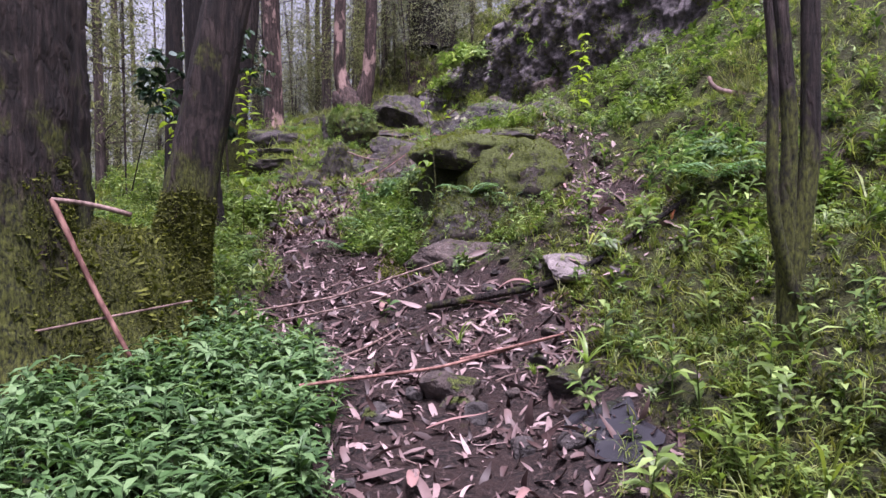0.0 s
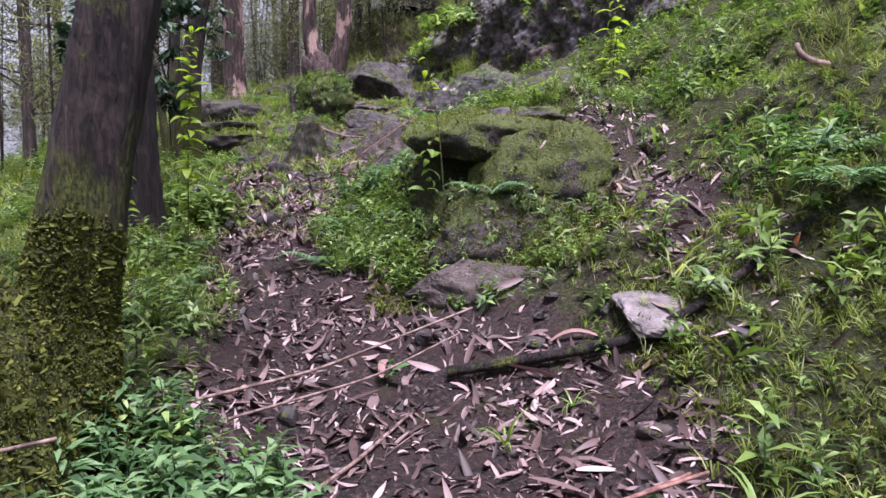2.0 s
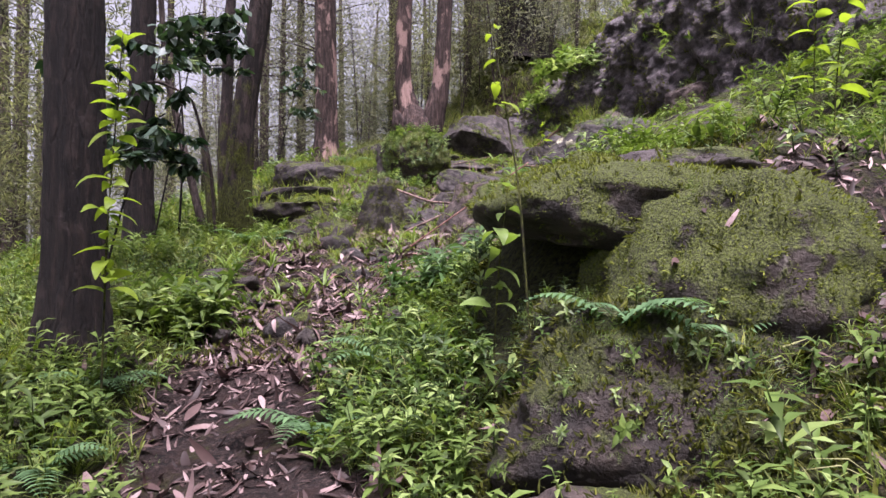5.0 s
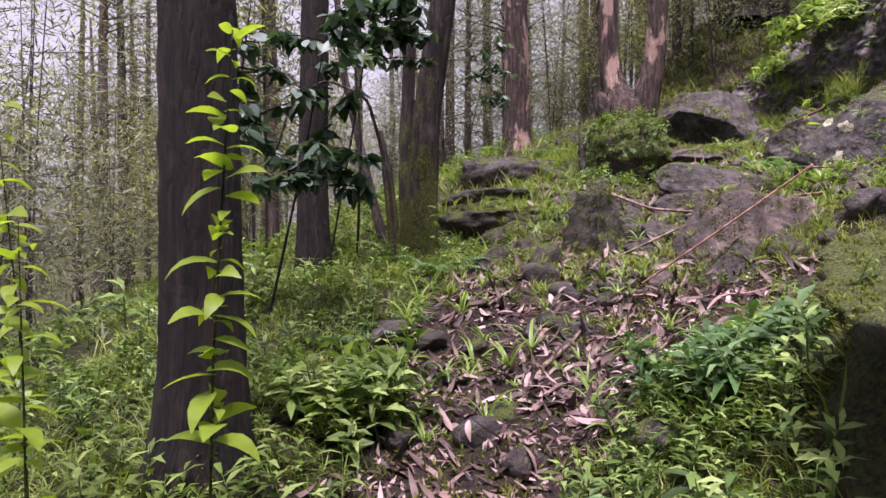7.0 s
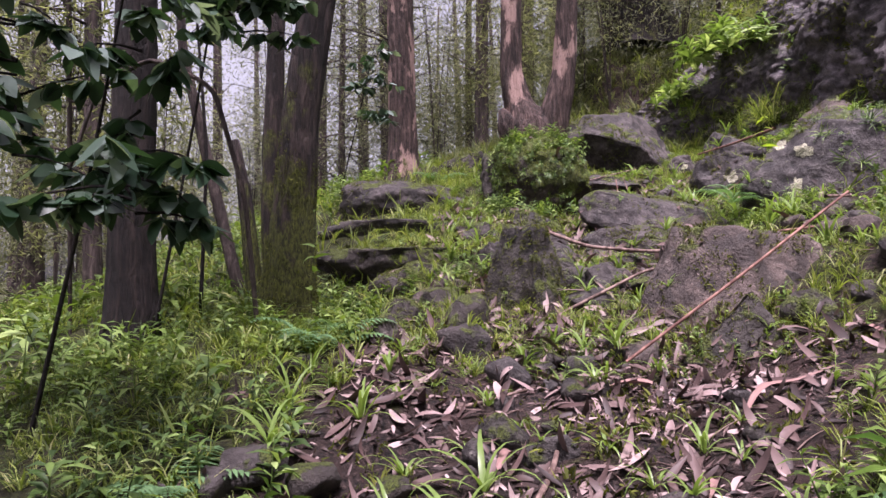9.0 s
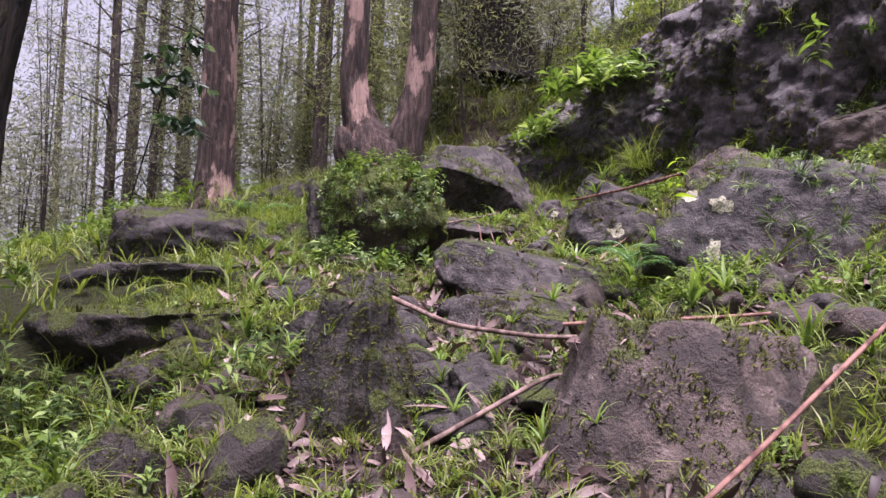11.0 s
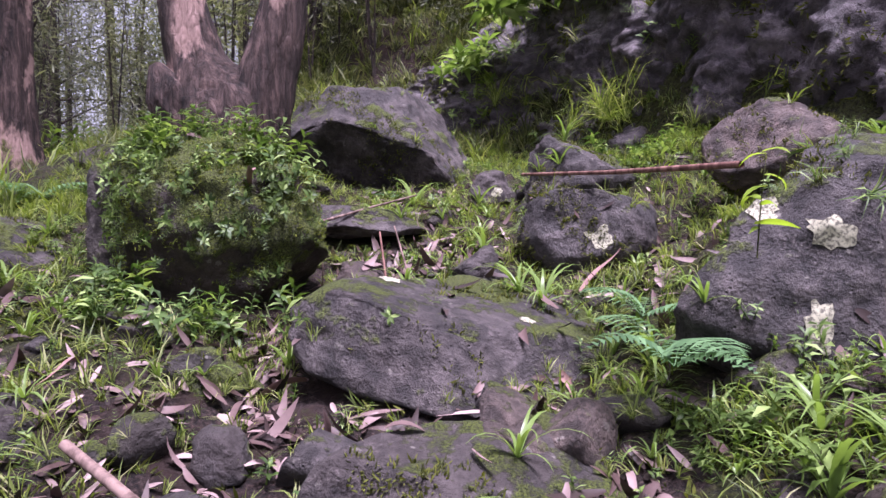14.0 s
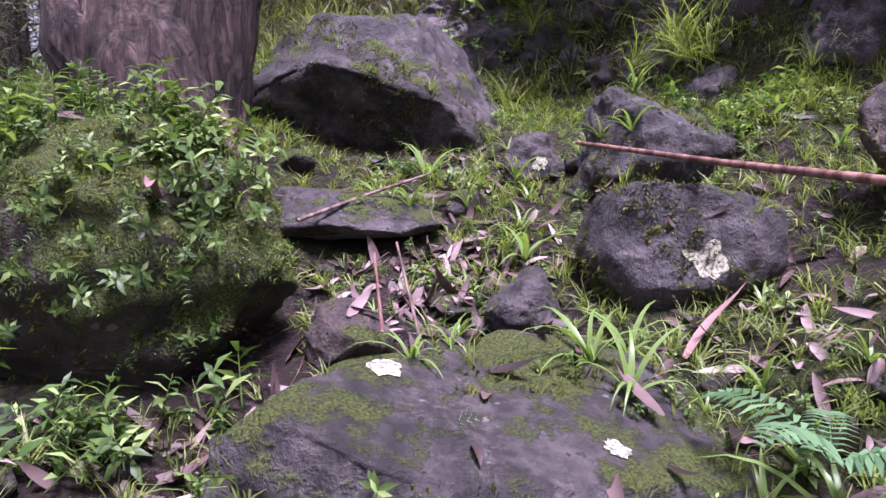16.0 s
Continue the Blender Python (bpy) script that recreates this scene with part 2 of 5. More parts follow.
def sstep(a, b, x):
    q = np.clip((x - a) / (b - a), 0, 1)
    return q * q * (3 - 2 * q)


def smooth_interp(y, ys, zs, r=0.5):
    return sum(np.interp(y + o * r, ys, zs) for o in (-1, -0.5, 0, 0.5, 1)) / 5


def trail_x(y):
    return smooth_interp(y, (-3, 3, 5, 6, 7, 8.4, 9.6, 10.6, 12, 13, 15, 17), (0.1, 0.1, -0.15, -0.65, -1.2, -1.65, -1.5, -1.35, -1.4, -1.2, -0.9, -0.5))


def trail_z(y):
    return smooth_interp(y, (-60, -3, 0, 4, 5.3, 6.7, 8.4, 9.6, 10.7, 12, 13.1, 14.6, 15.4, 16.3, 18, 22, 60, 200),
                         (-6, -0.7, -0.05, 0.86, 1.07, 1.42, 1.76, 2.04, 2.36, 2.66, 3.0, 3.4, 3.68, 4.05, 4.65, 5.4, 7.5, 9))


def cliff_side(x, y):
    """How far a point lies behind the foot line of the cliff, and how far along it."""
    return (x - 1.0) * 0.862 + (y - 17.05) * 0.507, (x - 1.0) * 0.507 - (y - 17.05) * 0.862


def bump2(x, y, cx, cy, rx, ry):
    return np.exp(-((x - cx) / rx) ** 2 - ((y - cy) / ry) ** 2)


def wobble(x, y):
    return (0.035 * np.sin(3.1 * x + 1.7 * np.sin(2.3 * y)) * np.sin(2.7 * y + 1.3 * np.sin(1.9 * x))
            + 0.015 * np.sin(8.3 * x + 2 * np.sin(6.1 * y)) * np.sin(7.7 * y + 2 * np.sin(5.9 * x)))


def H(x, y):
    x, y = np.asarray(x, float), np.asarray(y, float)
    d = x - trail_x(y)
    z = trail_z(y)
    z = z + 0.42 * soft(np.minimum(d, 40) - 0.75) + 0.25 * soft(np.minimum(d, 30) - 3.6, 0.6)
    z = z + 0.12 * sstep(0.5, 1.1, -d) - 0.30 * soft(np.minimum(-d, 60) - 2.9, 0.5)
    z = z + 0.55 * bump2(x, y, 0.5, 8.4, 0.9, 1.1) - 0.26 * bump2(x, y, -3.0, 12.5, 0.9, 1.1) - 0.4 * bump2(x, y, 1.5, 10.2, 0.9, 1.1) - 0.25 * bump2(x, y, 1.5, 6.9, 0.5, 0.8)
    z = z + 0.14 * bump2(x, y, 0.55, 5.85, 0.9, 0.5)
    z = z + 0.16 * sstep(0.9, 1.8, d) * np.sin(2.6 * x + 1.9 * np.sin(1.7 * y)) * np.sin(2.2 * y + 1.4 * np.sin(2.1 * x + 1))
    s, a = cliff_side(x, y)
    z = z + 2.5 * sstep(18.6, 24, y) * sstep(-3.6, -0.6, x)
    top = np.interp(a, (-6, -3, 0, 2, 6), (0.2, 0.75, 1.7, 2.8, 3.6))
    z = z + top * sstep(0.0, 0.7, s)
    return z + wobble(x, y) * sstep(60, 20, np.abs(x) + np.abs(y - 8))


def ground_z(x, y):
    return float(H(x, y))


def spread(lo, hi, fine, far, grow=1.13):
    mid = list(np.arange(lo, hi + 1e-6, fine))
    out, step_, p = [], fine, hi
    while p < hi + far:
        step_ *= grow
        p += step_
        out.append(p)
    back, step_, p = [], fine, lo
    while p > lo - far:
        step_ *= grow
        p -= step_
        back.append(p)
    return np.array(back[::-1] + mid + out)


def quad_mesh(name, V, F, material, smooth=True):
    V, F = np.asarray(V, np.float32), np.asarray(F, np.int32)
    me = bpy.data.meshes.new(name)
    me.vertices.add(len(V))
    me.vertices.foreach_set("co", V.ravel())
    me.loops.add(F.size)
    me.loops.foreach_set("vertex_index", F.ravel())
    me.polygons.add(len(F))
    me.polygons.foreach_set("loop_start", np.arange(0, F.size, 4, dtype=np.int32))
    if smooth:
        me.polygons.foreach_set("use_smooth", np.ones(len(F), bool))
    me.update(calc_edges=True)
    me.materials.append(material)
    return me


def grid_faces(nu, nv, closed=False):
    """Quads of a grid with nu rows of nv points."""
    i, j = np.meshgrid(np.arange(nu - 1), np.arange(nv if closed else nv - 1), indexing="ij")
    k = (j + 1) % nv
    return np.stack([i * nv + j, i * nv + k, (i + 1) * nv + k, (i + 1) * nv + j], -1).reshape(-1, 4)


gx, gy = spread(-4.0, 3.6, 0.06, 180), spread(1.0, 18.5, 0.06, 180)
X, Y = np.meshgrid(gx, gy)
rough_z = np.random.default_rng(3).normal(0, 0.006, X.shape)
ground = new("ground", quad_mesh("ground", np.stack([X, Y, H(X, Y) + rough_z], -1).reshape(-1, 3), grid_faces(len(gy), len(gx)), SOIL))
tagged(ground, "dark reddish forest soil with mossy patches on a slope", "ground", kind="structure")


def part(name, me, parent, label=""):
    ob = new(name, me)
    ob.parent = parent
    return tagged(ob, label)


def empty(name, x, y, z, label, category, group=""):
    ob = new(name)
    ob.matrix_world = pose(x, y, z)
    return tagged(ob, label, category, group)


# ---- rocks ----
def rock_mesh(size, seed, material, cuts=9, rough=0.16, sub=5, faces=()):
    """A broken stone: a ball cut by planes (faces: chosen normals and depths), then chipped, layered and pitted."""
    rng = random.Random(seed)
    bm = bmesh.new()
    bmesh.ops.create_icosphere(bm, subdivisions=sub, radius=1)
    planes = [(Vector(n).normalized(), c) for n, c in faces]
    for _ in range(cuts):
        n = Vector((rng.gauss(0, 1), rng.gauss(0, 1), rng.gauss(0, 0.9))).normalized()
        planes.append((n, rng.uniform(0.6, 0.88)))
    off = Vector((rng.uniform(-50, 50), rng.uniform(-50, 50), rng.uniform(-50, 50)))
    tilt_ = Vector((rng.gauss(0, 0.25), rng.gauss(0, 0.25), 1)).normalized()
    for v in bm.verts:
        p = v.co * 1.12
        w = 0.05 * noise.fractal(p * 2.2 + off, 0.9, 2.1, 3)
        for n, c in planes:
            e = p.dot(n) - c - w
            if e > 0:
                p -= n * e * 0.985
        q = Vector((p.x * size[0], p.y * size[1], p.z * size[2]))
        chip = -abs(noise.noise(q * 6 + off)) * 0.55 - abs(noise.noise(q * 13 - off)) * 0.25
        layer = math.sin(q.dot(tilt_) * 34 + 3 * noise.noise(q * 2.5 + off)) * 0.12
        soft_ = noise.fractal(p * 1.5 + off, 0.9, 2.1, 3)
        p *= 1 + rough * (0.7 * soft_ + chip * 0.6 + layer + 0.22) + rough * 0.22 * noise.fractal(p * 7 + off, 0.7, 2.2, 4)
        v.co = Vector((p.x * size[0], p.y * size[1], p.z * size[2])) * 0.92
    me = bpy.data.meshes.new("rock")
    bm.to_mesh(me)
    bm.free()
    for f in me.polygons:
        f.use_smooth = True
    me.materials.append(material)
    return me


def rock(x, y, z, size, turn, seed, material, label, name="boulder", tilt=(0, 0), cuts=12, rough=0.17, sub=5, group="", faces=()):
    """A boulder by its middle, half sizes and turn; z None: two thirds out of the ground."""
    if z is None:
        z = ground_z(x, y) + size[2] * 0.35
    ob = new(name, rock_mesh(size, seed, material, cuts, rough, sub, faces))
    ob.matrix_world = pose(x, y, z, tilt[0], tilt[1], turn)
    return tagged(ob, label, "rock", group)


R = {}
R["slab_low"] = rock(0.2, 6.28, 1.48, (0.58, 0.32, 0.25), -10, 11, ROCK_RED, "flat reddish stone set in the foot of a mossy mound", tilt=(24, 0), cuts=7, faces=(((0, -0.55, 1), 0.6),))
R["pale"] = rock(1.02, 5.4, 1.43, (0.38, 0.28, 0.11), 12, 12, ROCK_PALE, "pale flat stone lying in leaf litter", tilt=(16, 0), cuts=6, faces=(((0.1, -0.5, 1), 0.62), ((0, -1, 0.2), 0.7)))
R["mound"] = rock(0.42, 7.3, 1.68, (0.95, 0.72, 0.46), 10, 13, MOSS_BANK, "big earthy rock overgrown with green moss", "moss_mound", rough=0.14, cuts=2)
R["step"] = rock(0.48, 7.95, 2.56, (0.78, 0.76, 0.3), 8, 14, MOUND, "overhanging grey stone ledge with a thick mossy edge", "mossy_ledge", tilt=(9, 6), cuts=2, rough=0.15, faces=(((0, 0, 1), 0.84), ((0, -0.1, -1), 0.6)))
R["mound_side"] = rock(0.74, 7.42, 2.14, (0.5, 0.58, 0.56), 30, 113, MOUND, "round shoulder of a rock under thick moss", "moss_mound", cuts=2, rough=0.15)
R["step_upper"] = rock(0.62, 7.95, 2.76, (0.42, 0.4, 0.11), -14, 114, ROCK, "thin layer of grey stone on the mossy ledge", tilt=(8, 0), cuts=6)
R["dark"] = rock(1.72, 11.0, 3.42, (0.66, 0.5, 0.42), 10, 16, ROCK_MOSS, "dark angular rock below the cliff", cuts=8, faces=(((-0.6, -0.5, 0.8), 0.6), ((0.7, -0.3, 0.6), 0.66)))
R["red"] = rock(-0.52, 11.75, 2.66, (0.68, 0.5, 0.68), 12, 17, ROCK_RED, "big reddish brown rock with a sloping face", tilt=(-6, 6), cuts=3, rough=0.1, faces=(((-0.62, -0.75, 0.42), 0.6), ((0.55, -1, 0.35), 0.66), ((0.0, -0.1, 1), 0.82), ((1, 0.1, 0.1), 0.82), ((-1, 0.2, 0.35), 0.74)))
R["redfoot"] = rock(-0.5, 11.12, 2.52, (0.28, 0.2, 0.32), 40, 18, ROCK_MOSS, "small pointed rock leaning on a bigger one", cuts=4, faces=(((-0.7, -0.6, 0.6), 0.55), ((0.8, -0.5, 0.6), 0.5), ((0, 0.8, 0.6), 0.55)))
R["upright"] = rock(-1.74, 12.3, 2.78, (0.36, 0.34, 0.62), 10, 19, ROCK_MOSS, "upright rock with green mossy sides", cuts=3, rough=0.14, faces=(((-0.75, -0.7, 0.3), 0.68), ((0.85, -0.6, 0.25), 0.7), ((0, -0.2, 1), 0.86), ((-0.9, 0.3, 0.5), 0.7), ((0.9, 0.3, 0.5), 0.7)))
R["slab_moss"] = rock(-2.98, 13.5, 2.98, (0.76, 0.62, 0.36), 5, 20, ROCK_MOSS, "low mossy slab beside the trail", cuts=3, rough=0.14, faces=(((0, -0.12, 1), 0.6), ((0.1, -1, -0.25), 0.82), ((1, -0.2, 0.1), 0.85), ((0, 0, -1), 0.5)))
R["slab_dark"] = rock(-3.36, 14.75, 3.36, (0.86, 0.62, 0.3), -5, 21, ROCK, "dark flat slab with a mossy edge", cuts=3, rough=0.14, faces=(((0, -0.12, 1), 0.6), ((0.1, -1, -0.25), 0.82), ((1, -0.2, 0.1), 0.85), ((0, 0, -1), 0.5)))
R["slab_grey"] = rock(-3.5, 15.75, 3.82, (0.8, 0.7, 0.44), 15, 22, ROCK, "pitted grey rock with a rounded top", cuts=5, rough=0.12, faces=(((0, -0.5, 1), 0.7),))
R["stub"] = rock(-2.45, 11.65, 2.52, (0.18, 0.17, 0.24), 0, 23, ROCK_MOSS, "small round rock covered in moss", cuts=5)
R["gap"] = rock(-1.2, 12.4, 2.8, (0.2, 0.2, 0.18), 30, 24, ROCK, "small brown rock between bigger rocks")
R["gap2"] = rock(-0.85, 12.2, 2.85, (0.24, 0.2, 0.15), 60, 25, ROCK_MOSS, "small flat rock with mossy top")
R["flat"] = rock(-0.56, 14.45, 3.44, (0.82, 0.62, 0.3), 12, 26, ROCK, "broad dark flat rock with a white lichen spot", tilt=(13, 9), cuts=3, rough=0.08, faces=(((0, -0.05, 1), 0.62), ((-0.7, -0.75, 0.25), 0.78), ((0.8, -0.6, 0.3), 0.8), ((0.1, -1, 0.4), 0.76), ((-0.6, 0.8, 0.2), 0.82)))
R["front"] = rock(-0.83, 13.45, 3.1, (0.46, 0.32, 0.3), 5, 27, ROCK, "dark cracked rock in the middle of the trail", cuts=4, rough=0.1, faces=(((0, -0.2, 1), 0.68), ((0.1, -1, 0.1), 0.74)))
R["lichened"] = rock(1.04, 13.88, 3.77, (1.02, 0.64, 0.55), -8, 28, ROCK, "long dark boulder with pale lichen and moss", cuts=4, rough=0.1, faces=(((0.05, -0.45, 1), 0.88), ((-0.8, -0.6, 0.5), 0.84), ((0.05, -1, -0.05), 0.8)))
R["cap"] = rock(1.22, 15.1, 4.38, (0.42, 0.38, 0.28), 10, 29, ROCK_RED, "rounded brown rock behind a long boulder", cuts=4, rough=0.1)
R["block"] = rock(2.3, 14.95, 4.78, (0.4, 0.34, 0.3), 15, 30, ROCK_RED, "squarish brown rock lying on a boulder", cuts=3, rough=0.1, faces=(((0, 0, 1), 0.7), ((-1, -0.2, 0), 0.7), ((0, -1, 0), 0.7)))
R["spot"] = rock(0.2, 15.4, 3.93, (0.38, 0.34, 0.32), 0, 31, ROCK, "rounded dark rock with a white lichen ring", cuts=5, rough=0.1)
R["behind"] = rock(0.4, 16.3, 4.32, (0.5, 0.4, 0.3), 20, 32, ROCK, "humped brown rock under the cliff", cuts=6)
R["small"] = rock(-0.12, 16.6, 4.22, (0.25, 0.22, 0.18), 50, 33, ROCK, "small rock with a pale lichen fleck")
R["great"] = rock(-1.03, 17.5, 4.67, (0.9, 0.72, 0.68), -12, 34, ROCK, "great rounded boulder beside a forked trunk", tilt=(0, 10), cuts=2, rough=0.09, faces=(((0.3, -0.75, 0.8), 0.7), ((0.05, -0.9, -0.5), 0.66), ((0.85, -0.3, 0.65), 0.72), ((-0.2, 0, 1), 0.8), ((-1, -0.2, 0.2), 0.8)))
R["bushrock"] = rock(-1.88, 15.12, 3.78, (0.58, 0.46, 0.62), 0, 35, MOUND, "moss-covered hummock topped by small leafy plants", "moss_hummock", cuts=5, faces=(((0, -0.8, -0.6), 0.55),))
R["besidebush"] = rock(-2.32, 15.35, 4.02, (0.24, 0.24, 0.32), 20, 36, ROCK_MOSS, "grey rock against a mossy hummock")
R["hollow"] = rock(-2.95, 17.6, 4.45, (0.5, 0.35, 0.36), 10, 37, ROCK_MOSS, "dark undercut rock below long grass")
R["mid"] = rock(-1.15, 16.1, 4.02, (0.5, 0.34, 0.16), 5, 38, ROCK, "flat dark rock sunk in the path")
R["mid2"] = rock(-0.45, 15.25, 3.74, (0.22, 0.17, 0.13), 70, 39, ROCK, "dark stone among grass clumps")
R["stumplet"] = rock(-1.1, 15.12, 3.66, (0.14, 0.12, 0.16), 0, 40, ROCK_RED, "small upright brown stone", cuts=4)
R["p1"] = rock(-2.05, 13.15, 3.06, (0.2, 0.15, 0.15), 25, 41, ROCK, "angular dark stone beside the trail")
R["p2"] = rock(-1.72, 13.2, 3.1, (0.16, 0.14, 0.14), 75, 42, ROCK, "angular dark stone beside the trail")
R["p3"] = rock(-1.9, 12.75, 2.88, (0.19, 0.14, 0.14), 110, 43, ROCK_RED, "rounded brown stone in the trail")
R["p4"] = rock(0.08, 13.2, 3.16, (0.24, 0.18, 0.16), 15, 44, ROCK, "grey brown stone in dead leaves")
R["p5"] = rock(-2.6, 14.5, 3.3, (0.34, 0.26, 0.2), 15, 45, ROCK_MOSS, "mossy stone in grass")
R["p6"] = rock(-1.7, 14.35, 3.35, (0.22, 0.16, 0.14), 10, 46, ROCK_MOSS, "half-mossy stone among strap-leaved grass")
R["p7"] = rock(-2.75, 12.9, 2.85, (0.4, 0.28, 0.18), 10, 47, ROCK_MOSS, "low mossy stone beside the trail")
R["c1"] = rock(0.7, 4.0, None, (0.2, 0.15, 0.09), 30, 48, ROCK_MOSS, "small stone at the edge of a seep")
R["c2"] = rock(0.02, 4.0, 0.9, (0.18, 0.13, 0.1), 12, 49, ROCK_RED, "brown stone set in the trail")


def small_rocks(count, box, seed, lo, hi, materials, label, group):
    rng = random.Random(seed)
    for i in range(count):
        x, y = rng.uniform(box[0], box[1]), rng.uniform(box[2], box[3])
        s = rng.uniform(lo, hi)
        rock(x, y, ground_z(x, y) + s * 0.15, (s, s * rng.uniform(0.6, 0.9), s * rng.uniform(0.5, 0.85)), rng.uniform(0, 360), seed * 100 + i,
             rng.choice(materials), label, "stone", sub=3, group=group)


small_rocks(26, (-0.8, 0.6, 2.6, 4.4), 5, 0.04, 0.12, (ROCK_RED, ROCK), "loose brown stone half sunk in the trail", "stones in the trail")
small_rocks(14, (-1.0, 0.8, 4.4, 6.0), 6, 0.03, 0.09, (ROCK_RED, ROCK), "loose brown stone half sunk in the trail", "stones in the trail")
small_rocks(44, (-2.8, -0.4, 8.3, 11.3), 7, 0.05, 0.15, (ROCK_MOSS, ROCK), "mossy stone at the trail's edge", "mossy trail stones")
small_rocks(90, (-2.7, 0.6, 11.0, 13.9), 8, 0.06, 0.22, (ROCK, ROCK_RED, ROCK_MOSS), "angular dark stone of a rubbly slope", "rubble stones")
small_rocks(46, (-2.6, 0.9, 13.8, 16.8), 9, 0.05, 0.18, (ROCK, ROCK_MOSS), "dark stone among grass clumps", "rubble stones")


def cliff():
    a = np.linspace(-4.2, 7.5, 300)
    u = np.linspace(0, 1, 130)
    A, U = np.meshgrid(a, u)
    base_x, base_y = 1.0 + A * 0.507, 17.05 - A * 0.862
    z0 = H(base_x - 0.862 * 0.35, base_y - 0.507 * 0.35) - 0.35
    top = np.interp(A, (-4.2, -3, -1.5, 0, 2, 7.5), (0.6, 1.25, 1.9, 2.7, 4.0, 5.0)) + 0.35
    Z = z0 + U * top
    back = -0.25 + 0.75 * U ** 2.2 + 0.3 * sstep(0.85, 1.0, U)
    D = np.zeros_like(A)
    for i in range(A.shape[0]):
        for j in range(A.shape[1]):
            p = Vector((A[i, j], Z[i, j] * 0.9, 3.7))
            big = noise.fractal(p * 0.8, 0.9, 2.0, 3)
            cell = noise.voronoi(p * 1.5)[0]
            c2 = noise.voronoi(p * 4.2 + Vector((7, 1, 2)))[0]
            D[i, j] = 0.3 * big + 0.1 * (cell[1] - cell[0]) + 0.05 * (c2[1] - c2[0]) - 0.1 * abs(noise.noise(p * 2.6)) + 0.11 * noise.fractal(p * 3.4, 0.55, 2.2, 6) - 0.07 * abs(noise.noise(p * 8.5)) + 0.03 * noise.noise(p * 19)
    back = back - D + 0.2
    V = np.stack([base_x + 0.862 * back, base_y + 0.507 * back, Z], -1).reshape(-1, 3)
    ob = new("cliff", quad_mesh("cliff", V, grid_faces(len(u), len(a)), CLIFF, False))
    return tagged(ob, "dark wet basalt cliff with mossy ledges", "cliff", kind="structure")


cliff_ob = cliff()


# ---- trees ----
def tube(points, radii, sides=20, ridge=0.0, flare=0.0, seed=0, step_=0.12):
    """A tapering tube along points, with ridged bark; points from the base up."""
    P, r = np.array(points, float), np.array(radii, float)
    seg = np.r_[0, np.cumsum(np.linalg.norm(np.diff(P, axis=0), axis=1))]
    n = max(4, int(seg[-1] / step_))
    s = np.linspace(0, seg[-1], n)
    C = np.stack([np.interp(s, seg, P[:, k]) for k in range(3)], -1)
    for _ in range(2):
        C[1:-1] = (C[:-2] + 2 * C[1:-1] + C[2:]) / 4
    rad = np.interp(s, seg, r)
    T = np.gradient(C, axis=0)
    T /= np.linalg.norm(T, axis=1)[:, None] + 1e-9
    ref = np.where(np.abs(T[:, 2:3]) > 0.9, (1.0, 0, 0), (0, 0, 1.0))
    B = np.cross(T, ref)
    B /= np.linalg.norm(B, axis=1)[:, None] + 1e-9
    N = np.cross(B, T)
    th = np.linspace(0, 2 * np.pi, sides, endpoint=False)
    rng = np.random.default_rng(seed)
    R_ = rad[:, None] * np.ones(sides)
    if ridge:
        for k in (3, 5, 8, 13, 21):
            if k < sides / 2:
                ph = rng.uniform(0, 6.28) + np.cumsum(rng.normal(0, 0.16, n))
                R_ = R_ * (1 + ridge / k ** 0.6 * np.cos(k * th[None] + ph[:, None]))
        R_ = R_ * (1 + ridge * 0.25 * rng.normal(0, 1, R_.shape))
    if flare:
        lobes = 1 + 0.35 * np.cos(5 * th + rng.uniform(0, 6))
        R_ = R_ * (1 + flare * np.exp(-s / 0.22)[:, None] * lobes[None])
    V = C[:, None] + R_[..., None] * (np.cos(th)[None, :, None] * B[:, None] + np.sin(th)[None, :, None] * N[:, None])
    V = np.concatenate([V, np.repeat(C[-1:, None], sides, 1) + T[-1] * rad[-1] * 0.3], 0)
    return V.reshape(-1, 3), grid_faces(n + 1, sides, True)


def join(pieces):
    Vs, Fs, o = [], [], 0
    for V, F in pieces:
        Vs.append(V)
        Fs.append(np.asarray(F) + o)
        o += len(V)
    return np.concatenate(Vs), np.concatenate(Fs)


def blade(L, W, bend=0.5, droop=0.0, n=4, fold=0.0, taper=1.0, lift=1.0):
    """A leaf from the origin along +x, arched; two quads a step when folded."""
    t = np.linspace(0, 1, n + 1)
    ang = lift - bend * t - droop * t * t
    dx, dz = np.cos(ang), np.sin(ang)
    x = np.r_[0, np.cumsum((dx[1:] + dx[:-1]) / 2)] / n * L
    z = np.r_[0, np.cumsum((dz[1:] + dz[:-1]) / 2)] / n * L
    w = W * np.sin(np.pi * np.clip(t * 0.94 + 0.05, 0, 1) ** taper) * 0.5 + 0.02 * W
    if fold:
        V = np.stack([np.stack([x, -w, z + fold * w], -1), np.stack([x, 0 * w, z], -1), np.stack([x, w, z + fold * w], -1)], 1)
        return V.reshape(-1, 3), grid_faces(n + 1, 3)
    V = np.stack([np.stack([x, -w, z], -1), np.stack([x, w, z], -1)], 1)
    return V.reshape(-1, 3), grid_faces(n + 1, 2)


def rot(rx, ry, rz):
    return np.array(Euler((rx, ry, rz)).to_matrix())


def moved(piece, m=None, at=(0, 0, 0), scale=1.0):
    V, F = piece
    V = V * scale
    if m is not None:
        V = V @ m.T
    return V + np.asarray(at), F


